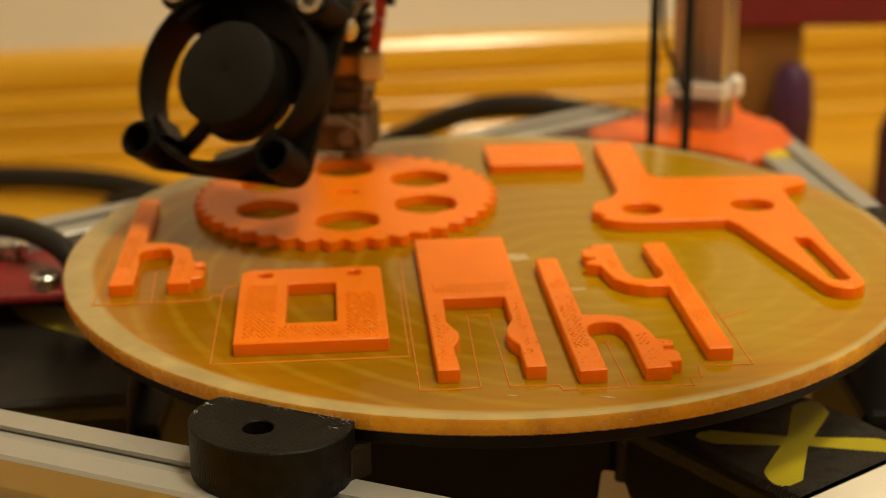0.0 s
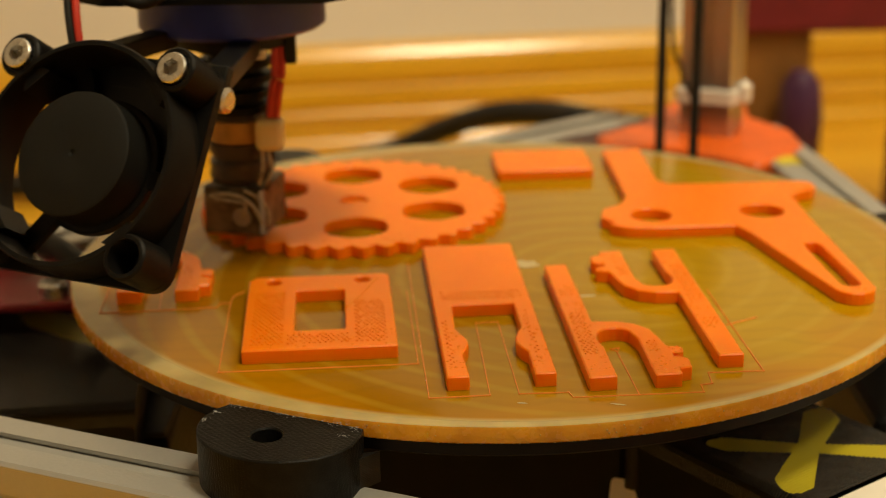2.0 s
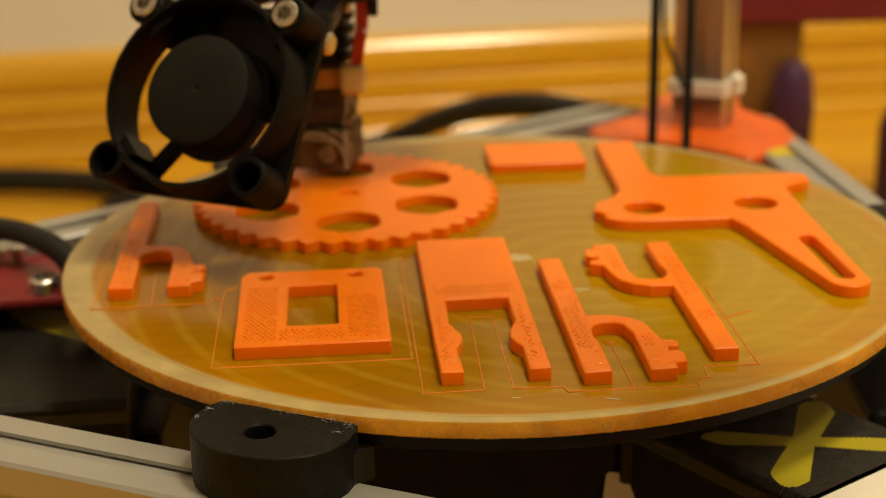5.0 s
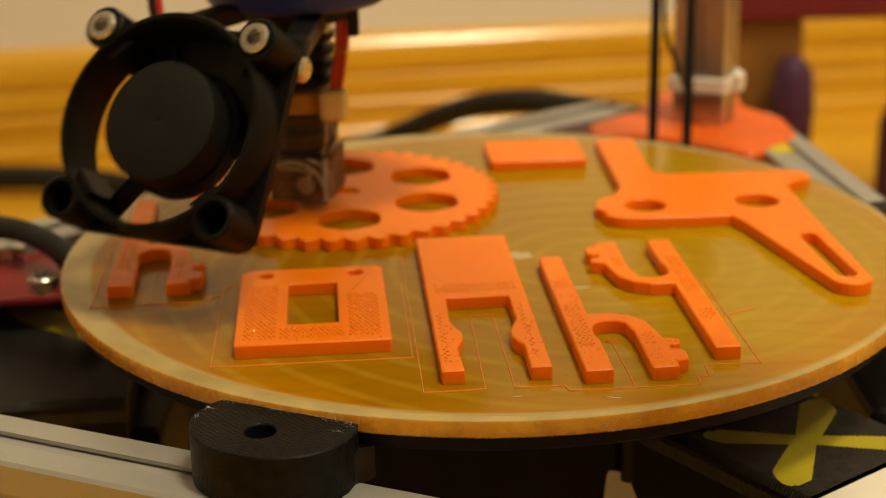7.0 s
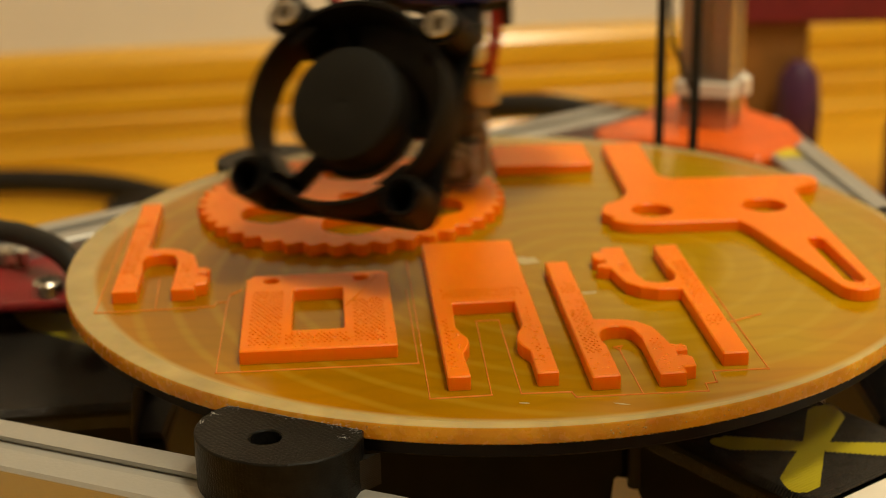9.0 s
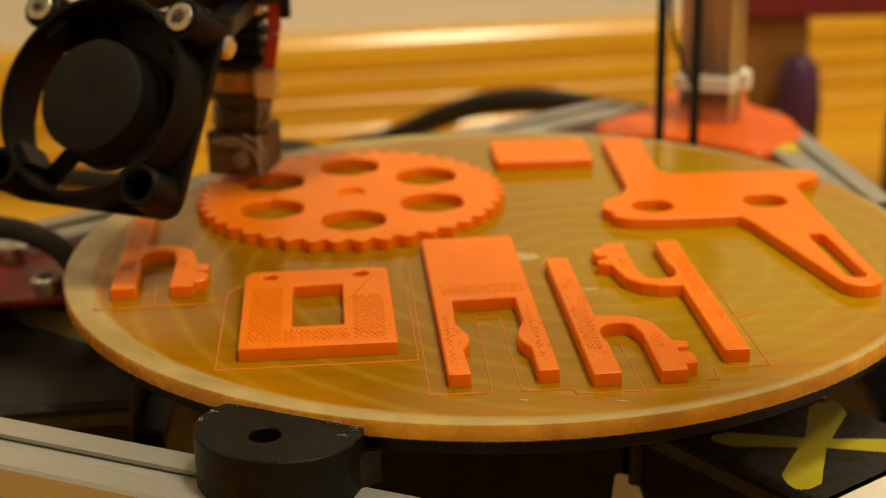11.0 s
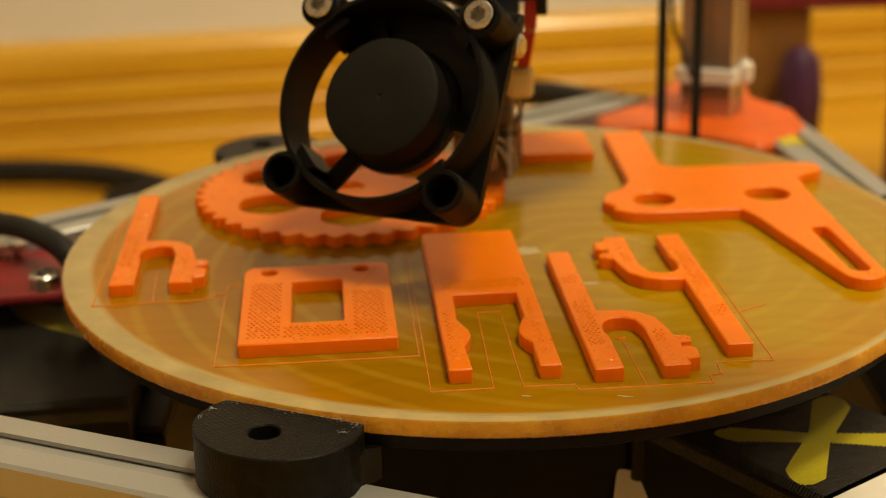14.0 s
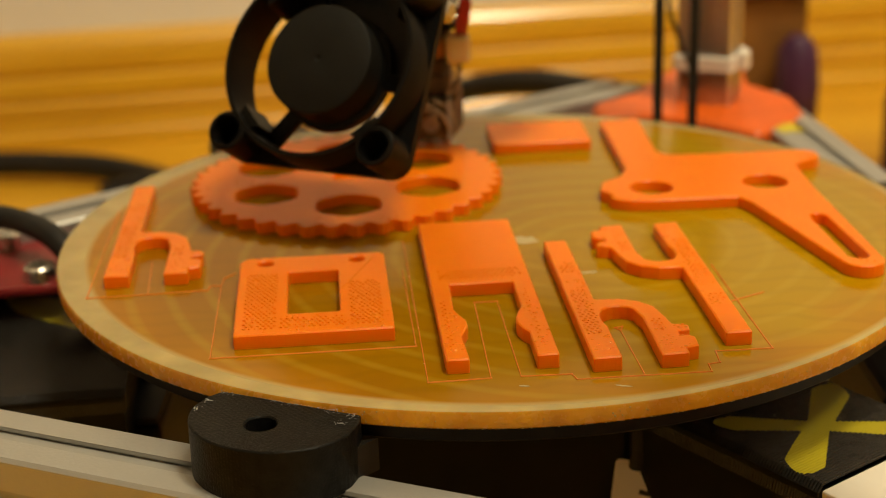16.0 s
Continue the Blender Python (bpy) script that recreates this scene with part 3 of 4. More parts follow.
    beads(h, [(8.2, -71.4, 12, -50), (18.9, -71.4, 24.6, -62), (8.2, -50, 11.6, -30)], 32, 7)
    y = copy_thing(h, TURN @ pose(0.0424, -0.0853, 0, 0, 0, 180))
    y["label"] = "orange plastic hook turned about like a letter y"
    l = copy_thing(h, TURN @ pose(-0.0812, 0.0482, 0))
    l["label"] = "orange plastic h-shaped hook near the bed's cream rim"

    # small block and lever
    b = printed("printed_block", [(6.0, 47.4), (28.6, 47.4), (28.9, 65.0), (6.2, 65.6)], "plain orange plastic rectangular block", r=1.0)
    lev = [(26.3, 6)] + circle(31.0, 9.6, 7.6, 9, 215, 255) + [(34, 1.6), (50.8, 1.2)] + [(52.4, -3.2)] + circle(62.9, -37.2, 3.9, 10, 195, 350) + \
          [(67.4, 6), (68.2, 20.6), (70.4, 22.8), (73.6, 24.2), (75.4, 26.6), (75.2, 29.8), (73.2, 31.4), (60, 31.6), (43.4, 32.6), (41.2, 35.6), (42.6, 63.6), (33.4, 63.6), (31.9, 24), (29.4, 18.6), (25.2, 15.4), (23.8, 10)]
    slot = [(60.8, -13.6), (60.9, -34.6)] + circle(62.8, -35.2, 1.9, 7, 190, 350) + [(64.2, -13.6)] + circle(62.5, -13.0, 1.6, 6, 20, 160)
    v = printed("printed_lever", lev, "orange plastic lever arm with two holes and a slot",
            [circle(34.6, 10.2, 4.4, 28), circle(58.6, 10.4, 4.7, 28), slot], r=0.6)
    beads(v, [(60, -39, 65, -36.5), (70, 24.5, 74, 30), (34, 58, 42, 63)], 7, 9)

    # outline of thread round the prints
    s = thing("print_skirt", TURN, "thin orange plastic outline thread round the prints", "print skirt")
    lines = [[(-76.0, 20), (-76.1, -29.1), (-54.7, -28.5), (-54.2, -26.4), (-52.3, -26.5), (-52.4, -59.0), (-19.0, -59.0), (-19.2, -24.0)],
             [(-18.2, -8), (-18.1, -73.2), (-8.3, -73.0), (-7.7, -41.6), (-3.7, -41.6), (-3.6, -73.0), (4.3, -73.3), (4.8, -75.3), (25.8, -75.5), (26.0, -72.7), (27.9, -72.3), (28.3, -68.0), (37.5, -68.2), (37.2, -30)],
             [(15.4, -75.4), (15.0, -57.4), (14.2, -56.3), (15.6, -55.9), (15.2, -57.2)], [(-65.3, -28.8), (-66.0, -12.4)],
             [(-52.3, -26.5), (-52.0, -23.0), (-50.0, -20.5)], [(36.4, -47.6), (42.6, -44.6)]]
    for ln in lines:
        bm = bmesh.new()
        for a, b2 in zip(ln, ln[1:]):
            d = (Vector(b2) - Vector(a)).normalized()
            nrm = Vector((-d.y, d.x)) * 0.13
            a2, b3 = Vector(a) - d * 0.17, Vector(b2) + d * 0.17
            low = [bm.verts.new(((q.x) / 1000, (q.y) / 1000, 0.00006)) for q in (a2 - nrm, b3 - nrm, b3 + nrm, a2 + nrm)]
            top = [bm.verts.new(((q.x) / 1000, (q.y) / 1000, 0.00024)) for q in (a2 - nrm * 0.5, b3 - nrm * 0.5, b3 + nrm * 0.5, a2 + nrm * 0.5)]
            for i in range(4):
                bm.faces.new((low[i], low[(i + 1) % 4], top[(i + 1) % 4], top[i]))
            bm.faces.new(top)
            bm.faces.new(low[::-1])
        part("thread", bm, SKIRT, s)


prints()


# ---- printer frame ----
def extrusion(name, length, label, category="extrusion", size=7.5, material=None, group=""):
    """Slotted square bar along local x."""
    t = thing(name, Matrix(), label, category, group)
    s, w, d = size, 1.8, 1.5
    sec = []
    for k in range(4):
        c, sn = round(math.cos(k * math.pi / 2)), round(math.sin(k * math.pi / 2))
        for px, py in ((s, -s + 0.6), (s, -w), (s - 0.7, -w), (s - 0.7, -2.3), (s - d, -2.3), (s - d, 2.3), (s - 0.7, 2.3), (s - 0.7, w), (s, w), (s, s - 0.6), (s - 0.6, s)):
            sec.append((px * c - py * sn, px * sn + py * c))
    bm = bmesh.new()
    prism(sec, -length / 2, length / 2, bm=bm)
    bmesh.ops.rotate(bm, matrix=Matrix.Rotation(radians(90), 3, "Y"), verts=bm.verts)
    part("profile", bm, material or ALU, t)
    half = length / 2000 - 0.0004
    part("slot", box(-half, -0.0022, (s - d) / 1000 + 0.0001, half, 0.0022, (s - d) / 1000 + 0.0003), ALUDARK, t, "darker grey slot")
    part("slot", box(-half, -(s - d) / 1000 - 0.0003, -0.0022, half, -(s - d) / 1000 - 0.0001, 0.0022), ALUDARK, t, "darker grey slot")
    return t


def frame_base():
    for k in range(3):
        n, tg = side(k)
        a = A0 + 120 * k + 90
        for z, nm in ((-0.0171, "upper"), (-0.0625, "lower")):
            e = extrusion("frame_extrusion", 250, "slotted silver aluminium frame bar of the printer base", group="frame bars")
            e.matrix_basis = pose(n.x * 0.0944, n.y * 0.0944, z, 0, 0, a)


def corner(k, material, label):
    """Printed corner of the base with two arms along the bars and a socket for the tower."""
    a = A0 + 180 + 120 * k
    at = pose(0, 0, 0, 0, 0, a)
    v = thing("frame_corner", at, label, "frame corner", "frame corners")
    bm = bmesh.new()
    outer = rounded([(112, -30), (119, -17), (122, -5), (122, 5), (119, 15), (128, 20), (143, 13), (162, 12), (190, 8), (190, -8), (164, -16), (152, -31), (136, -38), (124, -35)], 3.0, 4)
    prism(outer, -72, -9.0, bevel=1.2, bm=bm)
    part("body", bm, material, v, smooth=35)
    for y in (-13, 13):
        for z in (-0.017, -0.062):
            part("bolt", lathe([(0.2, -1), (3.0, -1), (3.0, 2.4), (2.6, 2.9), (1.5, 2.9), (1.4, 1.0), (0.2, 1.0)], 20, m=pose(0.1205, y / 1000 * 0.6, z, 0, -90, 0)), STEEL, v, "steel socket bolt", smooth=40)
    if k == 1:
        part("arm", box(0.0860, -0.048, -0.0148, 0.130, -0.0160, -0.0125, 0.0008), material, v, "dark red bracket arm")
        for x, y in ((0.0923, -0.0197), (0.1023, -0.0418)):
            part("bolt", lathe([(0.2, -1), (3.2, -1), (3.2, 2.6), (2.7, 3.1), (1.6, 3.1), (1.5, 1.2), (0.2, 1.2)], 20, m=pose(x, y, -0.0123)), STEEL, v, "steel socket bolt", smooth=40)
    if k == 2:
        # no real arm: black box added where it is only dark under the bed
        part("arm", box(0.0705, -0.036, -0.06, 0.0900, 0.006, -0.0235, 0.002, m=pose(0, 0, 0, 0, 0, -a)), BLACK, v, "added black box that darkens the view under the bed")
    part("foot", lathe([(12, FLOOR * 1000 + 0.3), (13, -108), (13, -74), (11, -71)], 28, m=pose(0.165, 0, 0)), RUBBER, v, smooth=40)


def tower(k):
    a = A0 + 180 + 120 * k
    u = Vector((math.cos(radians(a)), math.sin(radians(a)), 0))
    t = extrusion("tower", 700, "tall silver aluminium tower bar", "tower", material=ALUROD)
    at = Vector((0.0660, 0.128, 0)) if k == 0 else u * 0.15
    t.matrix_basis = pose(at.x, at.y, 0.341, 0, 90, 0) @ pose(0, 0, 0, -a, 0, 0)
    return u


frame_base()
corner(0, REDP, "red-orange printed plastic base corner holding a tower")
corner(1, DEEPRED, "dark red printed plastic base corner with steel bolts")
corner(2, REDP, "red-orange printed plastic base corner with steel bolts")
for k in range(3):
    tower(k)


# ---- bed mounts ----
def bed_mount(k):
    a = A0 + 120 * k
    t = thing("bed_mount", pose(0, 0, 0, 0, 0, a + 90), "black printed plastic bed holder with a screw hole", "bed mount", "bed holders")
    out = [(-11.8, -84.6), (-13.0, -87.0)] + [(13.4 * math.cos(radians(q)), -89.5 + 11.6 * math.sin(radians(q))) for q in range(-176, -3, 8)] + [(12.9, -87.0), (12.2, -85.0)]
    part("body", prism(out, -9.9, -0.9, [circle(-0.6, -92.6, 2.45, 24)], 0.25), MOUNTM, t, smooth=35)
    part("web", prism([(6, -87.5), (12.2, -86.2), (14.6, -84.4), (13.0, -88.4), (8, -95)], -9.9, -4.6), BLACKP, t)
    rnd = random.Random(k)
    bm = bmesh.new()
    spots = [(-11.0, -85.2, 1.2), (-12.2, -88.5, 0.9), (-12.6, -91.5, 0.8), (-3.0, -85.0, 1.6), (0.5, -85.2, 1.2), (7.5, -85.2, 2.0), (11.2, -86.0, 1.2), (10.5, -88.5, 1.0)]
    for i in range(190):
        cx, cy, sp = spots[i % 8] if i < 140 else (rnd.uniform(-11, 11.5), -85.1, 0.3)
        x, y = rnd.gauss(cx, sp * 0.6), min(-84.75, rnd.gauss(cy, sp * 0.4))
        if (x / 13.1) ** 2 + ((y + 89.5) / 11.3) ** 2 > 1 and y < -89.5:
            continue
        ln, w = rnd.uniform(0.03, 0.16), rnd.uniform(0.02, 0.06)
        box(-ln / 1000, -w / 1000, -w / 2000, ln / 1000, w / 1000, w / 1500, bm=bm, m=pose(x / 1000, y / 1000, -0.00084, rnd.uniform(-30, 30), rnd.uniform(-35, 35), rnd.uniform(0, 180)))
    tagged(part("whitish_burrs", bm, BURR, t, "pale burrs along the rough edge"), kind="stuff")


for k in range(3):
    bed_mount(k)


# ---- print head ----
def print_head():
    h = thing("hot_end_carriage", pose(-0.0314, 0.0612, HP), "black and blue hot end carriage with a tilted cooling fan", "carriage")
    # nozzle, block and heat break
    part("nozzle", lathe([(0.3, 0.0), (0.5, 0.0), (1.9, 1.5), (3.2, 1.5), (3.2, 2.4)], 24), BRASS, h, "brass nozzle tip", smooth=40)
    turn = pose(0, 0, 0, 0, 0, -14)
    bm = box(-0.0062, -0.0062, 0.0018, 0.0064, 0.0078, 0.0118, 0.0005, m=turn)
    block = part("heater_block", bm, BRASS, h, "scorched metal heater block")
    part("set_screw", lathe([(0.2, 0), (1.9, 0), (1.9, 0.7), (1.2, 0.7), (1.1, 0.2), (0.2, 0.2)], 18, m=turn @ pose(0.0022, -0.0062, 0.0058, 90, 0, 0)), SOCKET, block, "dull round clamp screw", smooth=40)
    for pts, r in ((((-0.0058, -0.0066, 0.0102), (-0.0026, -0.0072, 0.0108), (0.0006, -0.0078, 0.0102), (0.0032, -0.0080, 0.0080), (0.0046, -0.0078, 0.0044)), 0.0004),
                   (((0.0012, -0.0076, 0.0116), (0.0038, -0.0074, 0.0100), (0.0056, -0.0070, 0.0074), (0.0058, -0.0068, 0.0040)), 0.00038),
                   (((-0.0050, -0.0070, 0.0098), (-0.0010, -0.0078, 0.0094), (0.0014, -0.0080, 0.0086), (0.0008, -0.0078, 0.0060)), 0.00032)):
        part("resistor_wire", tube(pts, r), SLEEVE, block, "grubby sleeved wire", smooth=80)
    part("foil_edge", box(0.0058, -0.0066, 0.0022, 0.0067, -0.0058, 0.0114, 0.0002, m=turn), ALUDARK, block, "bright worn block edge")
    part("neck", lathe([(5.6, 12.4), (5.6, 18), (6.4, 18.2), (6.4, 20.2), (5.4, 20.4), (5.4, 26)], 28), PEEK, h, "dark brown scorched insulator", smooth=40)
    part("neck_band", lathe([(5.7, 12.2), (6.3, 12.5), (6.5, 13.6), (6.1, 14.8), (6.4, 15.6), (6.2, 16.6), (5.7, 17.0)], 28), CHARRED, h, "charred tape band", smooth=60)
    part("neck_wrap", lathe([(6.1, 20.6), (6.3, 20.8), (6.3, 24.8), (6.1, 25)], 28), mat("amber_tape", (0.42, 0.2, 0.03), 0.35, spots=0.3, scale=300), h, "amber tape wrapping", smooth=40)
    fins = [(5.2, 25.4)]
    for i in range(5):
        z = 26.5 + i * 3.0
        fins += [(5.2, z), (7.3, z + 0.2), (7.3, z + 1.6), (5.2, z + 1.8)]
    part("heat_sink", lathe(fins + [(5.2, 42)], 32), BLACK, h, "black finned heat sink", smooth=35)
    part("sensor_plug", box(0.0042, -0.0092, 0.0198, 0.0098, -0.0042, 0.0262, 0.0012), CREAM, h, "cream silicone plug")
    part("sensor_lead", tube([(0.0072, -0.0066, 0.0200), (0.0070, -0.0070, 0.0165), (0.0062, -0.0074, 0.0140), (0.0058, -0.0070, 0.0115)], 0.0006), PEEK, h)
    for dx in (-0.0006, 0.0006):
        part("glass_lead", tube([(0.0060 + dx, -0.0080, 0.0200), (0.0062 + dx * 1.5, -0.0084, 0.0160), (0.0050 + dx, -0.0080, 0.0128)], 0.00035), SLEEVE, h, "thin grubby sensor lead")
    # effector
    part("effector_ring", lathe([(9, 43.4), (17.4, 43.4), (18.4, 44.2), (18.4, 50.8), (17.6, 51.6), (9, 51.6), (9, 43.4)], 64), BLUE, h, "blue printed effector ring", smooth=35)
    # plate made wider than needed so that its shadow covers the gear
    part("effector_plate", prism(rounded([(-38, -8), (-20, -25), (20, -25), (38, -8), (38, 14), (14, 40), (-14, 40), (-38, 14)], 3), 51.8, 57, [circle(0, 0, 8, 24)], 0.5), BLACK, h, "black effector plate, widened to shade the gear", smooth=35)
    part("collar", lathe([(8.4, 40.5), (12.4, 40.5), (12.4, 43.2), (8.4, 43.2), (8.4, 40.5)], 36), BLACKP, h, "black clamp collar", smooth=35)
    bm = box(0.0105, -0.0062, 0.0368, 0.0128, -0.0040, 0.0436, 0.0004)
    part("wire_end", bm, BLACKWIRE, h)
    bm = box(0.0040, -0.0100, 0.0385, 0.0072, -0.0072, 0.0408, 0.0004)
    part("clip_end", bm, WHITE, h, "small pale clip")
    part("red_lead", tube([(0.0095, -0.0040, 0.0435), (0.0098, -0.0058, 0.036), (0.0090, -0.0066, 0.031), (0.0080, -0.0064, 0.0255)], 0.0009), REDWIRE, h, "red power lead", smooth=80)
    part("red_lead", tube([(0.0085, -0.0048, 0.0435), (0.0086, -0.0064, 0.036), (0.0078, -0.0070, 0.0310), (0.0070, -0.0068, 0.0255)], 0.0008), REDWIRE, h, "red power lead", smooth=80)
    # fan: local x right, y into the fan, z up along its face
    F = pose(-0.02072, -0.05516, 0.03296, -32.276, 0.219, -25.52)
    face = F @ pose(0, 0, 0, -90, 0, 0)      # z of the turned bodies runs into the fan
    bm = lathe([(18.9, 0.0), (19.7, 0.0), (20.0, 0.4), (20.0, 9.9), (18.7, 9.9), (18.6, 9.2), (18.6, 6.0), (18.8, 2.0), (18.9, 0.0)], 72)
    frm = part("fan_frame", bm, BLACK, h, "black plastic fan housing", smooth=40)
    frm.matrix_basis = face
    sq = rounded([(-20, -20), (20, -20), (20, 20), (-20, 20)], 4.5, 6)
    part("back_flange", prism(sq, 8.0, 10.0, [circle(0, 0, 18.72, 64)], 0.2), BLACK, frm, smooth=35)
    for x in (-16, 16):
        for y in (-16, 16):
            m = pose(x / 1000, y / 1000, 0)
            bm = lathe([(3.0, 0), (3.6, 0), (3.95, 0.35), (3.95, 9.8), (2.4, 9.8), (2.4, 8.0), (3.0, 7.4), (3.0, 0)], 32, m=m)
            part("screw_boss", bm, BLACK, frm, smooth=40)
            web = prism([(x * 0.62, y * 0.88), (x * 0.88, y * 0.62), (x * 0.92, y * 0.78), (x * 0.78, y * 0.92)], 1.5, 9.8)
            part("boss_web", web, BLACK, frm)
            if y < 0:
                hexa = [(x + 1.55 * math.cos(radians(60 * i + 20)), y + 1.55 * math.sin(radians(60 * i + 20))) for i in range(6)]
                bm = prism(circle(x, y, 2.4, 28), -0.9, 1.6, [hexa])
                lathe([(2.39, -0.9), (2.5, -0.9), (2.72, -0.65), (2.72, 1.6), (2.39, 1.6), (2.39, -0.9)], 28, bm, m)
                part("socket_screw", bm, STEEL, frm, "bright steel socket screw", smooth=40)
                part("hex_socket", lathe([(0.3, 0.9), (1.7, 0.9), (1.7, 1.5), (0.3, 1.5)], 12, m=m), SOCKET, frm, "dull hexagonal recess")
    part("hub", lathe([(0.3, 0.95), (0.5, 0.7), (0.8, 0.62), (10.5, 0.6), (10.95, 0.95), (11.0, 1.3), (11.0, 7.6)], 64), HUB, frm, "matt black round motor hub", smooth=40)
    part("motor_plate", lathe([(0.5, 7.8), (11.6, 7.8), (12.0, 8.1), (12.0, 9.9), (0.5, 9.9)], 48), BLACK, frm, smooth=40)
    for ang in (124, 6, 244):
        m = pose(0, 0, 0, 0, 0, ang)
        part("strut", box(0.011, -0.0017, 0.0078, 0.0189, 0.0017, 0.0098, 0.0003, m=m), BLACK, frm)
    # holder between fan and effector
    def arm(points, w, t):
        bm = bmesh.new()
        for a, b in zip(points, points[1:]):
            a, b = Vector(a), Vector(b)
            d = b - a
            q = d.to_track_quat("X", "Z").to_matrix().to_4x4()
            box(-0.0005, -w / 2, -t / 2, d.length + 0.0005, w / 2, t / 2, 0.0003, bm=bm, m=Matrix.Translation(a) @ q)
        return bm
    rt = F @ Vector((0.0165, 0.0112, 0.0175))
    lt = F @ Vector((-0.0165, 0.0112, 0.0175))
    part("fan_arm", arm([rt, (0.004, -0.012, 0.0415)], 0.005, 0.0036), BLACKP, h)
    part("fan_arm", arm([lt, (-0.011, -0.012, 0.0435)], 0.005, 0.0036), BLACKP, h)
    top = F @ pose(0, 0.0108, 0.0178)
    part("fan_bracket", box(-0.0195, -0.0007, -0.003, 0.0195, 0.0015, 0.003, 0.0004, m=top), BLACKP, h, "black printed fan bracket")
    part("duct_plate", prism(rounded([(-14.5, -11.5), (-11.5, -17.0), (-2, -19.0), (8.5, -16.0), (14.6, -9.2), (16.8, -1), (14.5, 4), (9, -2), (1, -9.0), (-11.5, -6.5)], 1.6), 10.2, 12.5, bevel=0.3), BLACKP, frm, "black printed bracket behind the fan")
    s2 = F @ pose(0.0186, 0.0116, 0.0150, 0, 90, 0)
    part("bracket_screw", lathe([(0.3, -1), (2.3, -1), (2.3, 1.3), (1.6, 1.9), (0.3, 1.9)], 20, m=s2), STEEL, h, "small steel screw head", smooth=40)
    a = F @ Vector((-0.0085, 0.006, 0.0198))
    part("fan_lead", tube([a, a + Vector((-0.0006, 0.002, 0.006)), a + Vector((-0.0016, 0.008, 0.016)), a + Vector((-0.002, 0.02, 0.028))], 0.0007), REDWIRE, h, "red fan lead", smooth=80)
    part("fan_lead", tube([a + Vector((-0.0012, 0, 0)), a + Vector((-0.0020, 0.002, 0.006)), a + Vector((-0.003, 0.008, 0.016)), a + Vector((-0.0034, 0.02, 0.028))], 0.0007), BLACKWIRE, h, "black fan lead", smooth=80)
    part("effector_screw", lathe([(1.4, 0.4), (1.4, -0.6), (2.7, -0.6), (3.0, -0.2), (3.0, 3), (0.3, 3), (0.3, 0.4), (1.4, 0.4)], 24, m=pose(-0.0115, -0.0245, 0.0545, -75, 0, -15)), STEEL, h, "steel screw head", smooth=40)
    part("cable_loop", tube([(-0.017, -0.030, 0.062), (-0.0165, -0.031, 0.0565), (-0.0115, -0.0315, 0.0535), (-0.0065, -0.031, 0.0565), (-0.0055, -0.030, 0.062)], 0.0012), BLACKWIRE, h, smooth=80)
    return h


HEADOB = print_head()


# ---- round the tower ----
def tower_dressing():
    u = Vector((math.cos(radians(A0 + 180)), math.sin(radians(A0 + 180)), 0))
    c = Vector((0.0660, 0.128, 0))
    t = thing("cable_tie", pose(c.x, c.y, 0.0025, 0, 0, A0 + 180), "white nylon cable tie round the tower", "cable tie")
    sq = rounded([(-8.6, -8.6), (8.6, -8.6), (8.6, 8.6), (-8.6, 8.6)], 2.0)
    part("band", prism(sq, -2.0, 2.0, [rounded([(-7.55, -7.55), (7.55, -7.55), (7.55, 7.55), (-7.55, 7.55)], 0.6)], 0.3), WHITE, t, smooth=40)
    part("tie_head", box(-0.0050, -0.0116, -0.0022, 0.0000, -0.0084, 0.0032, 0.0008), WHITE, t)
    for x, y in ((0.0473, 0.0980), (0.0562, 0.0970)):
        b = box(-0.0011, -0.0007, -0.050, 0.0011, 0.0007, 0.6)
        solo("drive_belt", b, BLACKWIRE, pose(x, y, 0, 0, 0, 10), "black rubber drive belt in front of the tower", "drive belt", "drive belts")
    solo("thin_wire", tube([(0.0508, 0.110, 0.12), (0.0512, 0.110, 0.03), (0.0545, 0.112, 0.013), (0.0590, 0.116, 0.002)], 0.0006), BLACKWIRE, Matrix(), "thin black wire hanging by the tower", "wire")
    solo("yellow_sticker", box(-0.004, -0.003, 0, 0.004, 0.003, 0.0004), YELLOW, pose(0.0812, 0.0965, -0.0098, 0, 0, 96.4), "small yellow sticker on the frame bar", "sticker")


tower_dressing()


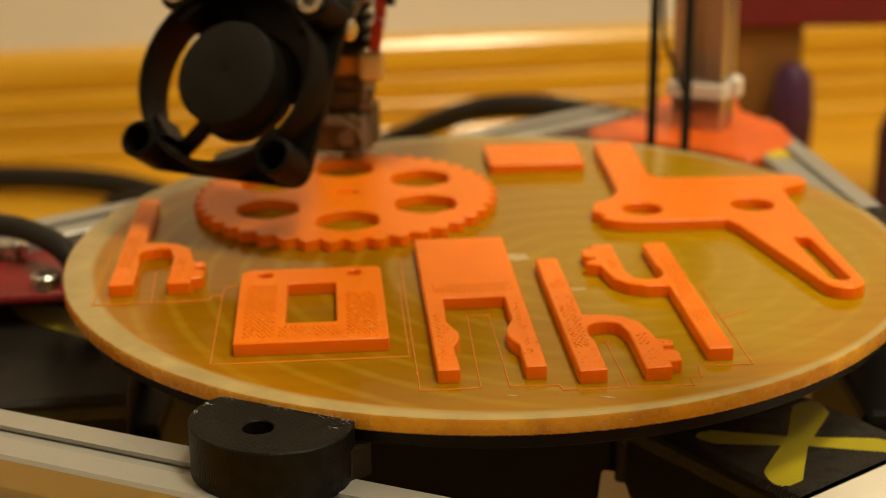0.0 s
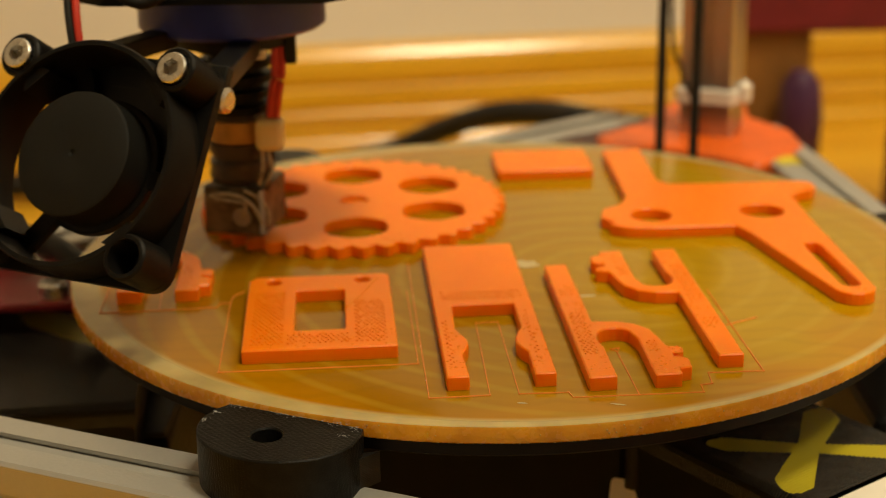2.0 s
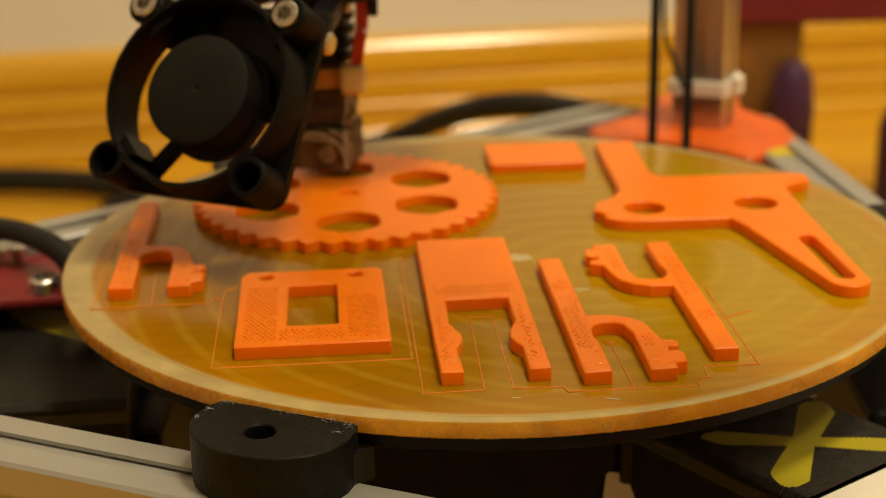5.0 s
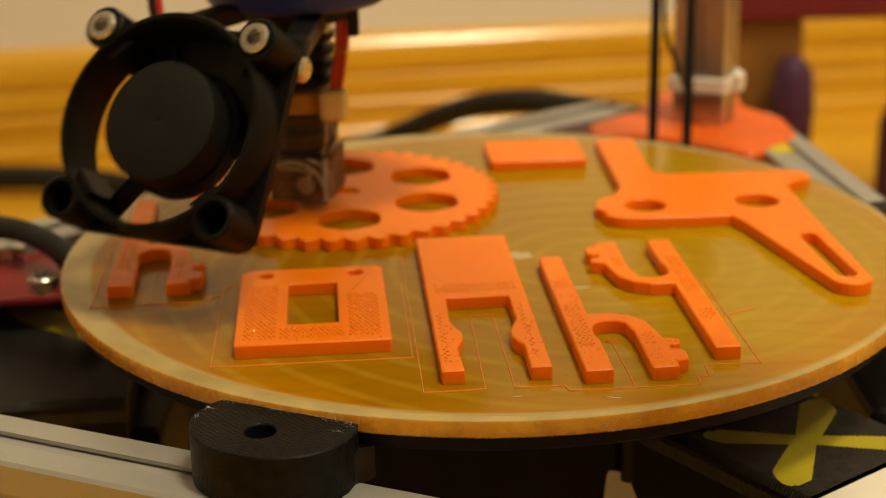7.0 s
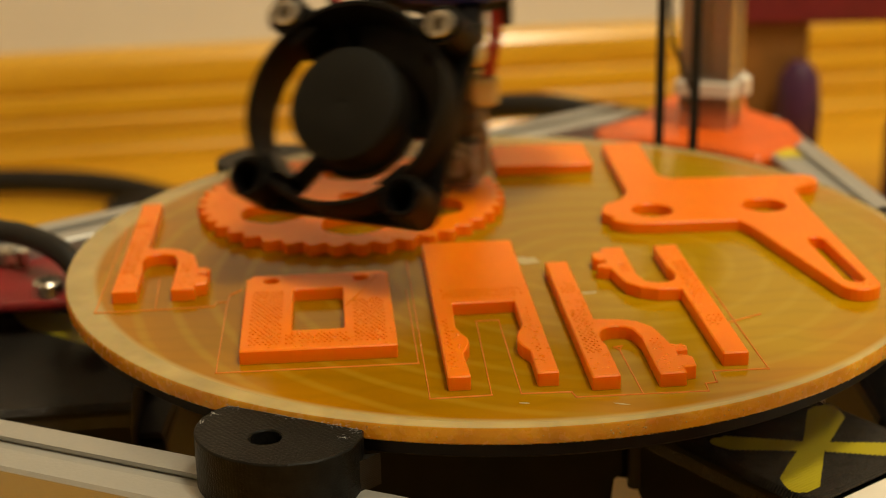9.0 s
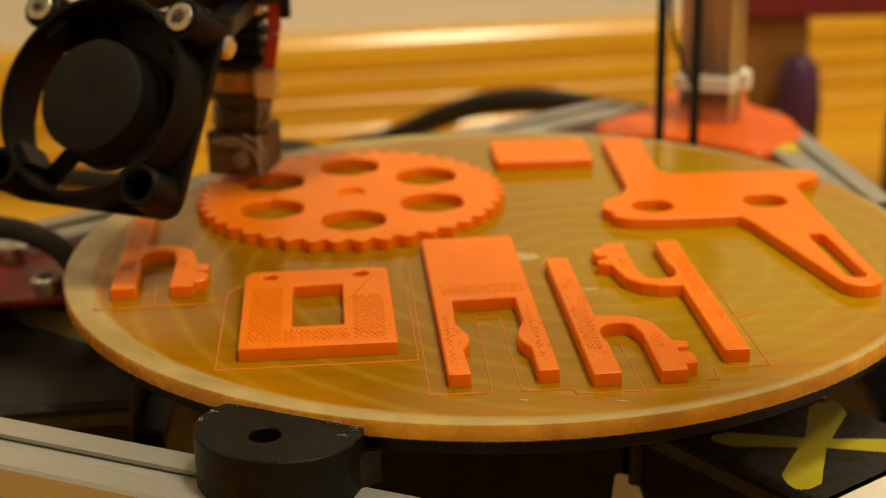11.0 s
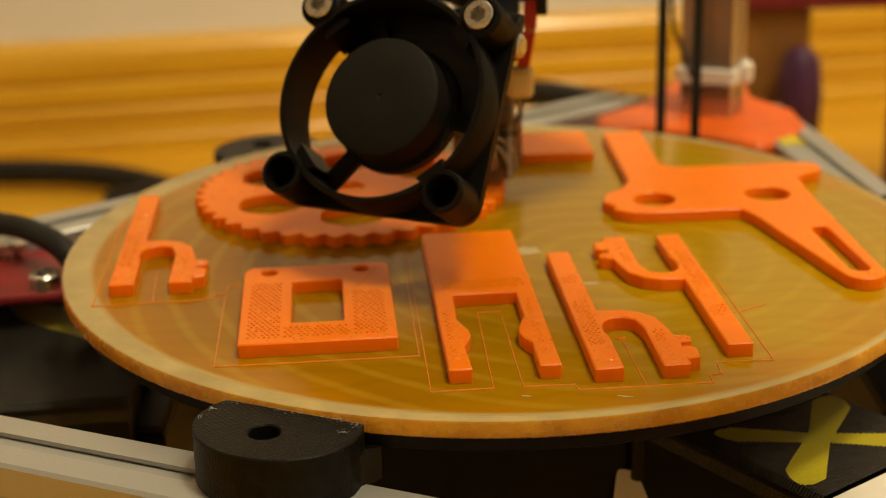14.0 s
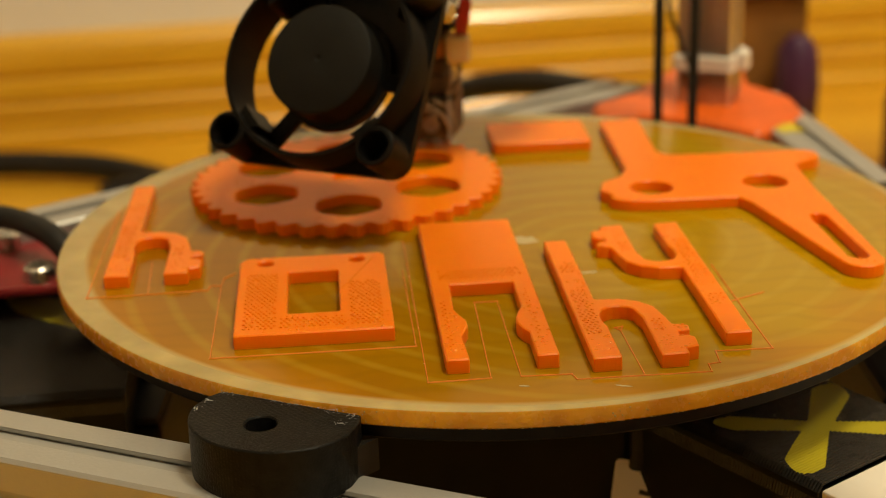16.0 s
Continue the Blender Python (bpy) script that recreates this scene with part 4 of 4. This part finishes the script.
# ---- covers over the base corners, under the bed ----
def cross_material(r1, r2, half, flare, reach):
    """Black ribbed plastic with a yellow painted cross."""
    m = mat("black_ribbed_plastic", (0.016, 0.015, 0.014), 0.2, spots=0.35, scale=300, fine=1800, bump=0.25, spec=0.34)
    nt = m.node_tree
    b = nt.nodes["Principled BSDF"]
    co = nt.nodes.new("ShaderNodeTexCoord")
    sep = nt.nodes.new("ShaderNodeSeparateXYZ")
    nz = nt.nodes.new("ShaderNodeTexNoise")
    nz.inputs["Scale"].default_value = 180
    nt.links.new(co.outputs["Object"], nz.inputs["Vector"])
    nt.links.new(co.outputs["Object"], sep.inputs[0])

    def op(kind, a, b2):
        n = nt.nodes.new("ShaderNodeMath")
        n.operation = kind
        for i, v in enumerate((a, b2)):
            if isinstance(v, (int, float)):
                n.inputs[i].default_value = v
            elif v is not None:
                nt.links.new(v, n.inputs[i])
        return n.outputs[0]
    x, y = sep.outputs[0], sep.outputs[1]
    d1 = op("ABSOLUTE", op("SUBTRACT", x, op("MULTIPLY", y, r1)), None)
    d2 = op("ABSOLUTE", op("ADD", x, op("MULTIPLY", y, r2)), None)
    d = op("MINIMUM", d1, d2)
    far = op("MULTIPLY", op("ABSOLUTE", y, None), flare)
    wob = op("MULTIPLY", op("SUBTRACT", nz.outputs[0], 0.5), 0.0005)
    inside = op("LESS_THAN", op("ADD", d, wob), op("ADD", far, half))
    near = op("LESS_THAN", op("ADD", op("SQRT", op("ADD", op("MULTIPLY", x, x), op("MULTIPLY", y, y)), None), op("MULTIPLY", op("MULTIPLY", d, d), 220)), reach)
    mask = op("MULTIPLY", inside, near)
    mix = nt.nodes.new("ShaderNodeMix")
    mix.data_type = "RGBA"
    old = b.inputs["Base Color"].links[0].from_socket
    nt.links.new(mask, mix.inputs[0])
    nt.links.new(old, mix.inputs[6])
    mix.inputs[7].default_value = (0.40, 0.34, 0.015, 1)
    nt.links.new(mix.outputs[2], b.inputs["Base Color"])
    return m


CROSS = cross_material(1.0, 0.62, 0.0024, 0.13, 0.0178)
WIDECROSS = cross_material(-0.95, 0.95, 0.0040, 0.20, 0.0330)


def cover(a, u0, v0, end, top, w, material):
    """Ribbed cover; its origin is the middle of the painted cross, x runs outward to end."""
    t = thing("corner_cover", pose(0, 0, 0, 0, 0, a) @ pose(u0, v0, top), "black ribbed plastic cover with yellow painted strokes", "cover", "corner covers")
    bm = bmesh.new()
    out, pitch, n = end - u0, 0.00062, 74
    prof = []
    for i in range(n):
        x = out - i * pitch
        prof += [(x, -0.00022), (x - pitch * 0.3, -0.00004), (x - pitch * 0.5, 0.0), (x - pitch * 0.7, -0.00004)]
    rows = []
    for y, drop in ((-w - 0.0016, 0.0045), (-w - 0.0010, 0.0012), (-w, 0.0), (w, 0.0), (w + 0.0010, 0.0012), (w + 0.0016, 0.0045)):
        rows.append([bm.verts.new((x, y, z - drop)) for x, z in prof])
    for r, q in zip(rows, rows[1:]):
        for i in range(len(prof) - 1):
            bm.faces.new((r[i], r[i + 1], q[i + 1], q[i]))
    part("ribbed_shell", bm, material, t)
    part("body", box(out - (n - 1) * pitch, -w - 0.0012, -0.028, out - 0.0003, w + 0.0012, -0.0013), BLACK, t)
    if end < 0.1:
        part("pale_base", box(out + 0.0004, -w - 0.001, -0.0030, out + 0.028, w + 0.012, -0.0006, 0.0004), PAPER, t, "pale sheet at the end of the cover")


cover(A0 + 60, 0.0748, 0.0115, 0.0888, -0.020, 0.0154, CROSS)
cover(A0 - 60, 0.0790, -0.0090, 0.1185, -0.0205, 0.0290, WIDECROSS)


# ---- under the bed and behind ----
def clutter():
    # electronics box, enlarged in black to darken the middle under the bed
    e = thing("electronics_box", pose(-0.002, -0.005, FLOOR), "black electronics box standing under the bed", "electronics box")
    part("case", box(-0.032, -0.035, 0.0002, 0.026, 0.03, 0.088, 0.002), BLACK, e)
    part("lid", box(-0.033, -0.036, 0.0882, 0.027, 0.031, 0.092, 0.001), BLACKP, e)
    # black box added to keep the left side under the bed dark
    p = thing("dark_fill_box", pose(-0.089, 0.012, FLOOR), "added black box that darkens the space under the bed", "power supply")
    part("case", box(-0.034, -0.03, 0.0002, 0.0225, 0.04, 0.076, 0.0015), BLACK, p)
    part("cover_plate", box(-0.0335, -0.0295, 0.0762, 0.022, 0.0395, 0.0775, 0.0004), BLACKP, p)
    tag = thing("paper_tag", pose(0.0241, -0.0440, -0.0388, 66, 4, -14), "white paper cable tag with dark marks", "paper tag")
    part("sheet", prism(rounded([(-4.8, -12), (5, -12), (5, 4.5), (3, 7), (-4.8, 7)], 1.0), -0.15, 0.15), PAPER, tag)
    for i, (x, y, w) in enumerate(((1.2, 1.6, 2.6), (1.2, -0.6, 2.6), (1.2, -2.6, 1.8))):
        part("mark", box((x - w / 2) / 1000, (y - 0.45) / 1000, 0.00016, (x + w / 2) / 1000, (y + 0.45) / 1000, 0.00022, m=pose(0, 0, 0, 0, 0, -6)), INK, tag, "dark printed bar")
    solo("tag_cord", tube([(0.0244, -0.0415, -0.0335), (0.0246, -0.041, -0.026), (0.0248, -0.040, -0.016), (0.0250, -0.039, -0.0064)], 0.0016), BLACKWIRE, Matrix(), "black lead holding the paper tag", "lead")
    solo("cable", tube([(-0.62, 0.37, FLOOR + 0.006), (-0.40, 0.385, FLOOR + 0.006), (-0.216, 0.398, FLOOR + 0.009), (-0.138, 0.373, FLOOR + 0.007), (-0.09, 0.30, FLOOR + 0.006), (-0.05, 0.2, FLOOR + 0.006), (-0.02, 0.1, FLOOR + 0.006)], 0.0058, 14), BLACKWIRE, Matrix(), "thick black cable lying on the floor", "cable", smooth=80)
    solo("cable", tube([(-0.16, 0.36, FLOOR + 0.005), (-0.09, 0.35, -0.09), (-0.05, 0.33, -0.073), (-0.030, 0.313, -0.063), (-0.009, 0.296, -0.050), (0.008, 0.279, -0.041), (0.029, 0.260, -0.036), (0.050, 0.229, -0.033), (0.064, 0.203, -0.029), (0.082, 0.212, -0.034), (0.1, 0.225, -0.07), (0.11, 0.25, FLOOR + 0.004)], 0.0048, 12), BLACKWIRE, Matrix(), "black cable arching up to the tower foot", "cable", smooth=80)
    solo("cable", tube([(-0.30, 0.12, FLOOR + 0.004), (-0.2, 0.115, -0.04), (-0.165, 0.066, -0.014), (-0.130, 0.0420, -0.0065), (-0.1086, 0.0287, -0.0045), (-0.0997, 0.0231, -0.0045), (-0.0915, 0.0162, -0.0062), (-0.086, 0.0115, -0.0120), (-0.078, 0.006, -0.022), (-0.060, 0.05, -0.060), (-0.04, 0.06, FLOOR + 0.006)], 0.0026, 12), BLACKWIRE, Matrix(), "black lead passing over the frame bar", "cable", smooth=80)
    s = thing("spool_stand", pose(0, 0, 0), "brown and maroon stand with purple fittings behind the printer", "stand")
    part("post", box(0.1100, 0.314, FLOOR, 0.1390, 0.330, -0.0172, 0.002), mat("brown_wood", (0.23, 0.1, 0.02), 0.5, spots=0.3, scale=40), s, "dark brown post")
    part("crossbar", box(0.1085, 0.31, -0.0170, 0.36, 0.335, 0.05, 0.002), MAROON, s, "maroon crossbar")
    part("fitting", lathe([(5, -66), (8.4, -63), (9.0, -48), (7.6, -34), (4, -29)], 20, m=pose(0.1330, 0.3040, -0.002)), PURPLE, s, "purple fitting", smooth=50)
    part("fitting", lathe([(9, FLOOR * 1000 + 0.2), (10, -100), (10, -58), (7, -50)], 20, m=pose(0.179, 0.303, 0)), PURPLE, s, "purple fitting", smooth=50)


clutter()


def ceiling_lamp():
  for x, y, z in ((0.50, -0.40, 1.9), (0.92, -0.82, 1.85)):
    l = thing("ceiling_lamp", pose(x, y, z + 0.4), "round hanging ceiling lamp with a metal shade", "ceiling lamp", "ceiling lamps")
    part("shade", lathe([(3, 0), (4, -10), (16, -20), (200, -230), (198, -231), (14, -24), (3, -12), (3, 0)], 48), WHITE, l, smooth=40)
    part("cord", tube([(0, 0, -0.005), (0, 0, (1.9 - z) / 2), (0, 0, 1.9 - z)], 0.003), BLACKWIRE, l)


ceiling_lamp()


# ---- what moves ----
def motions():
    walk(HEADOB, [(t, pose(x, y, HP + 0.00005)) for t, x, y in HEAD])


motions()
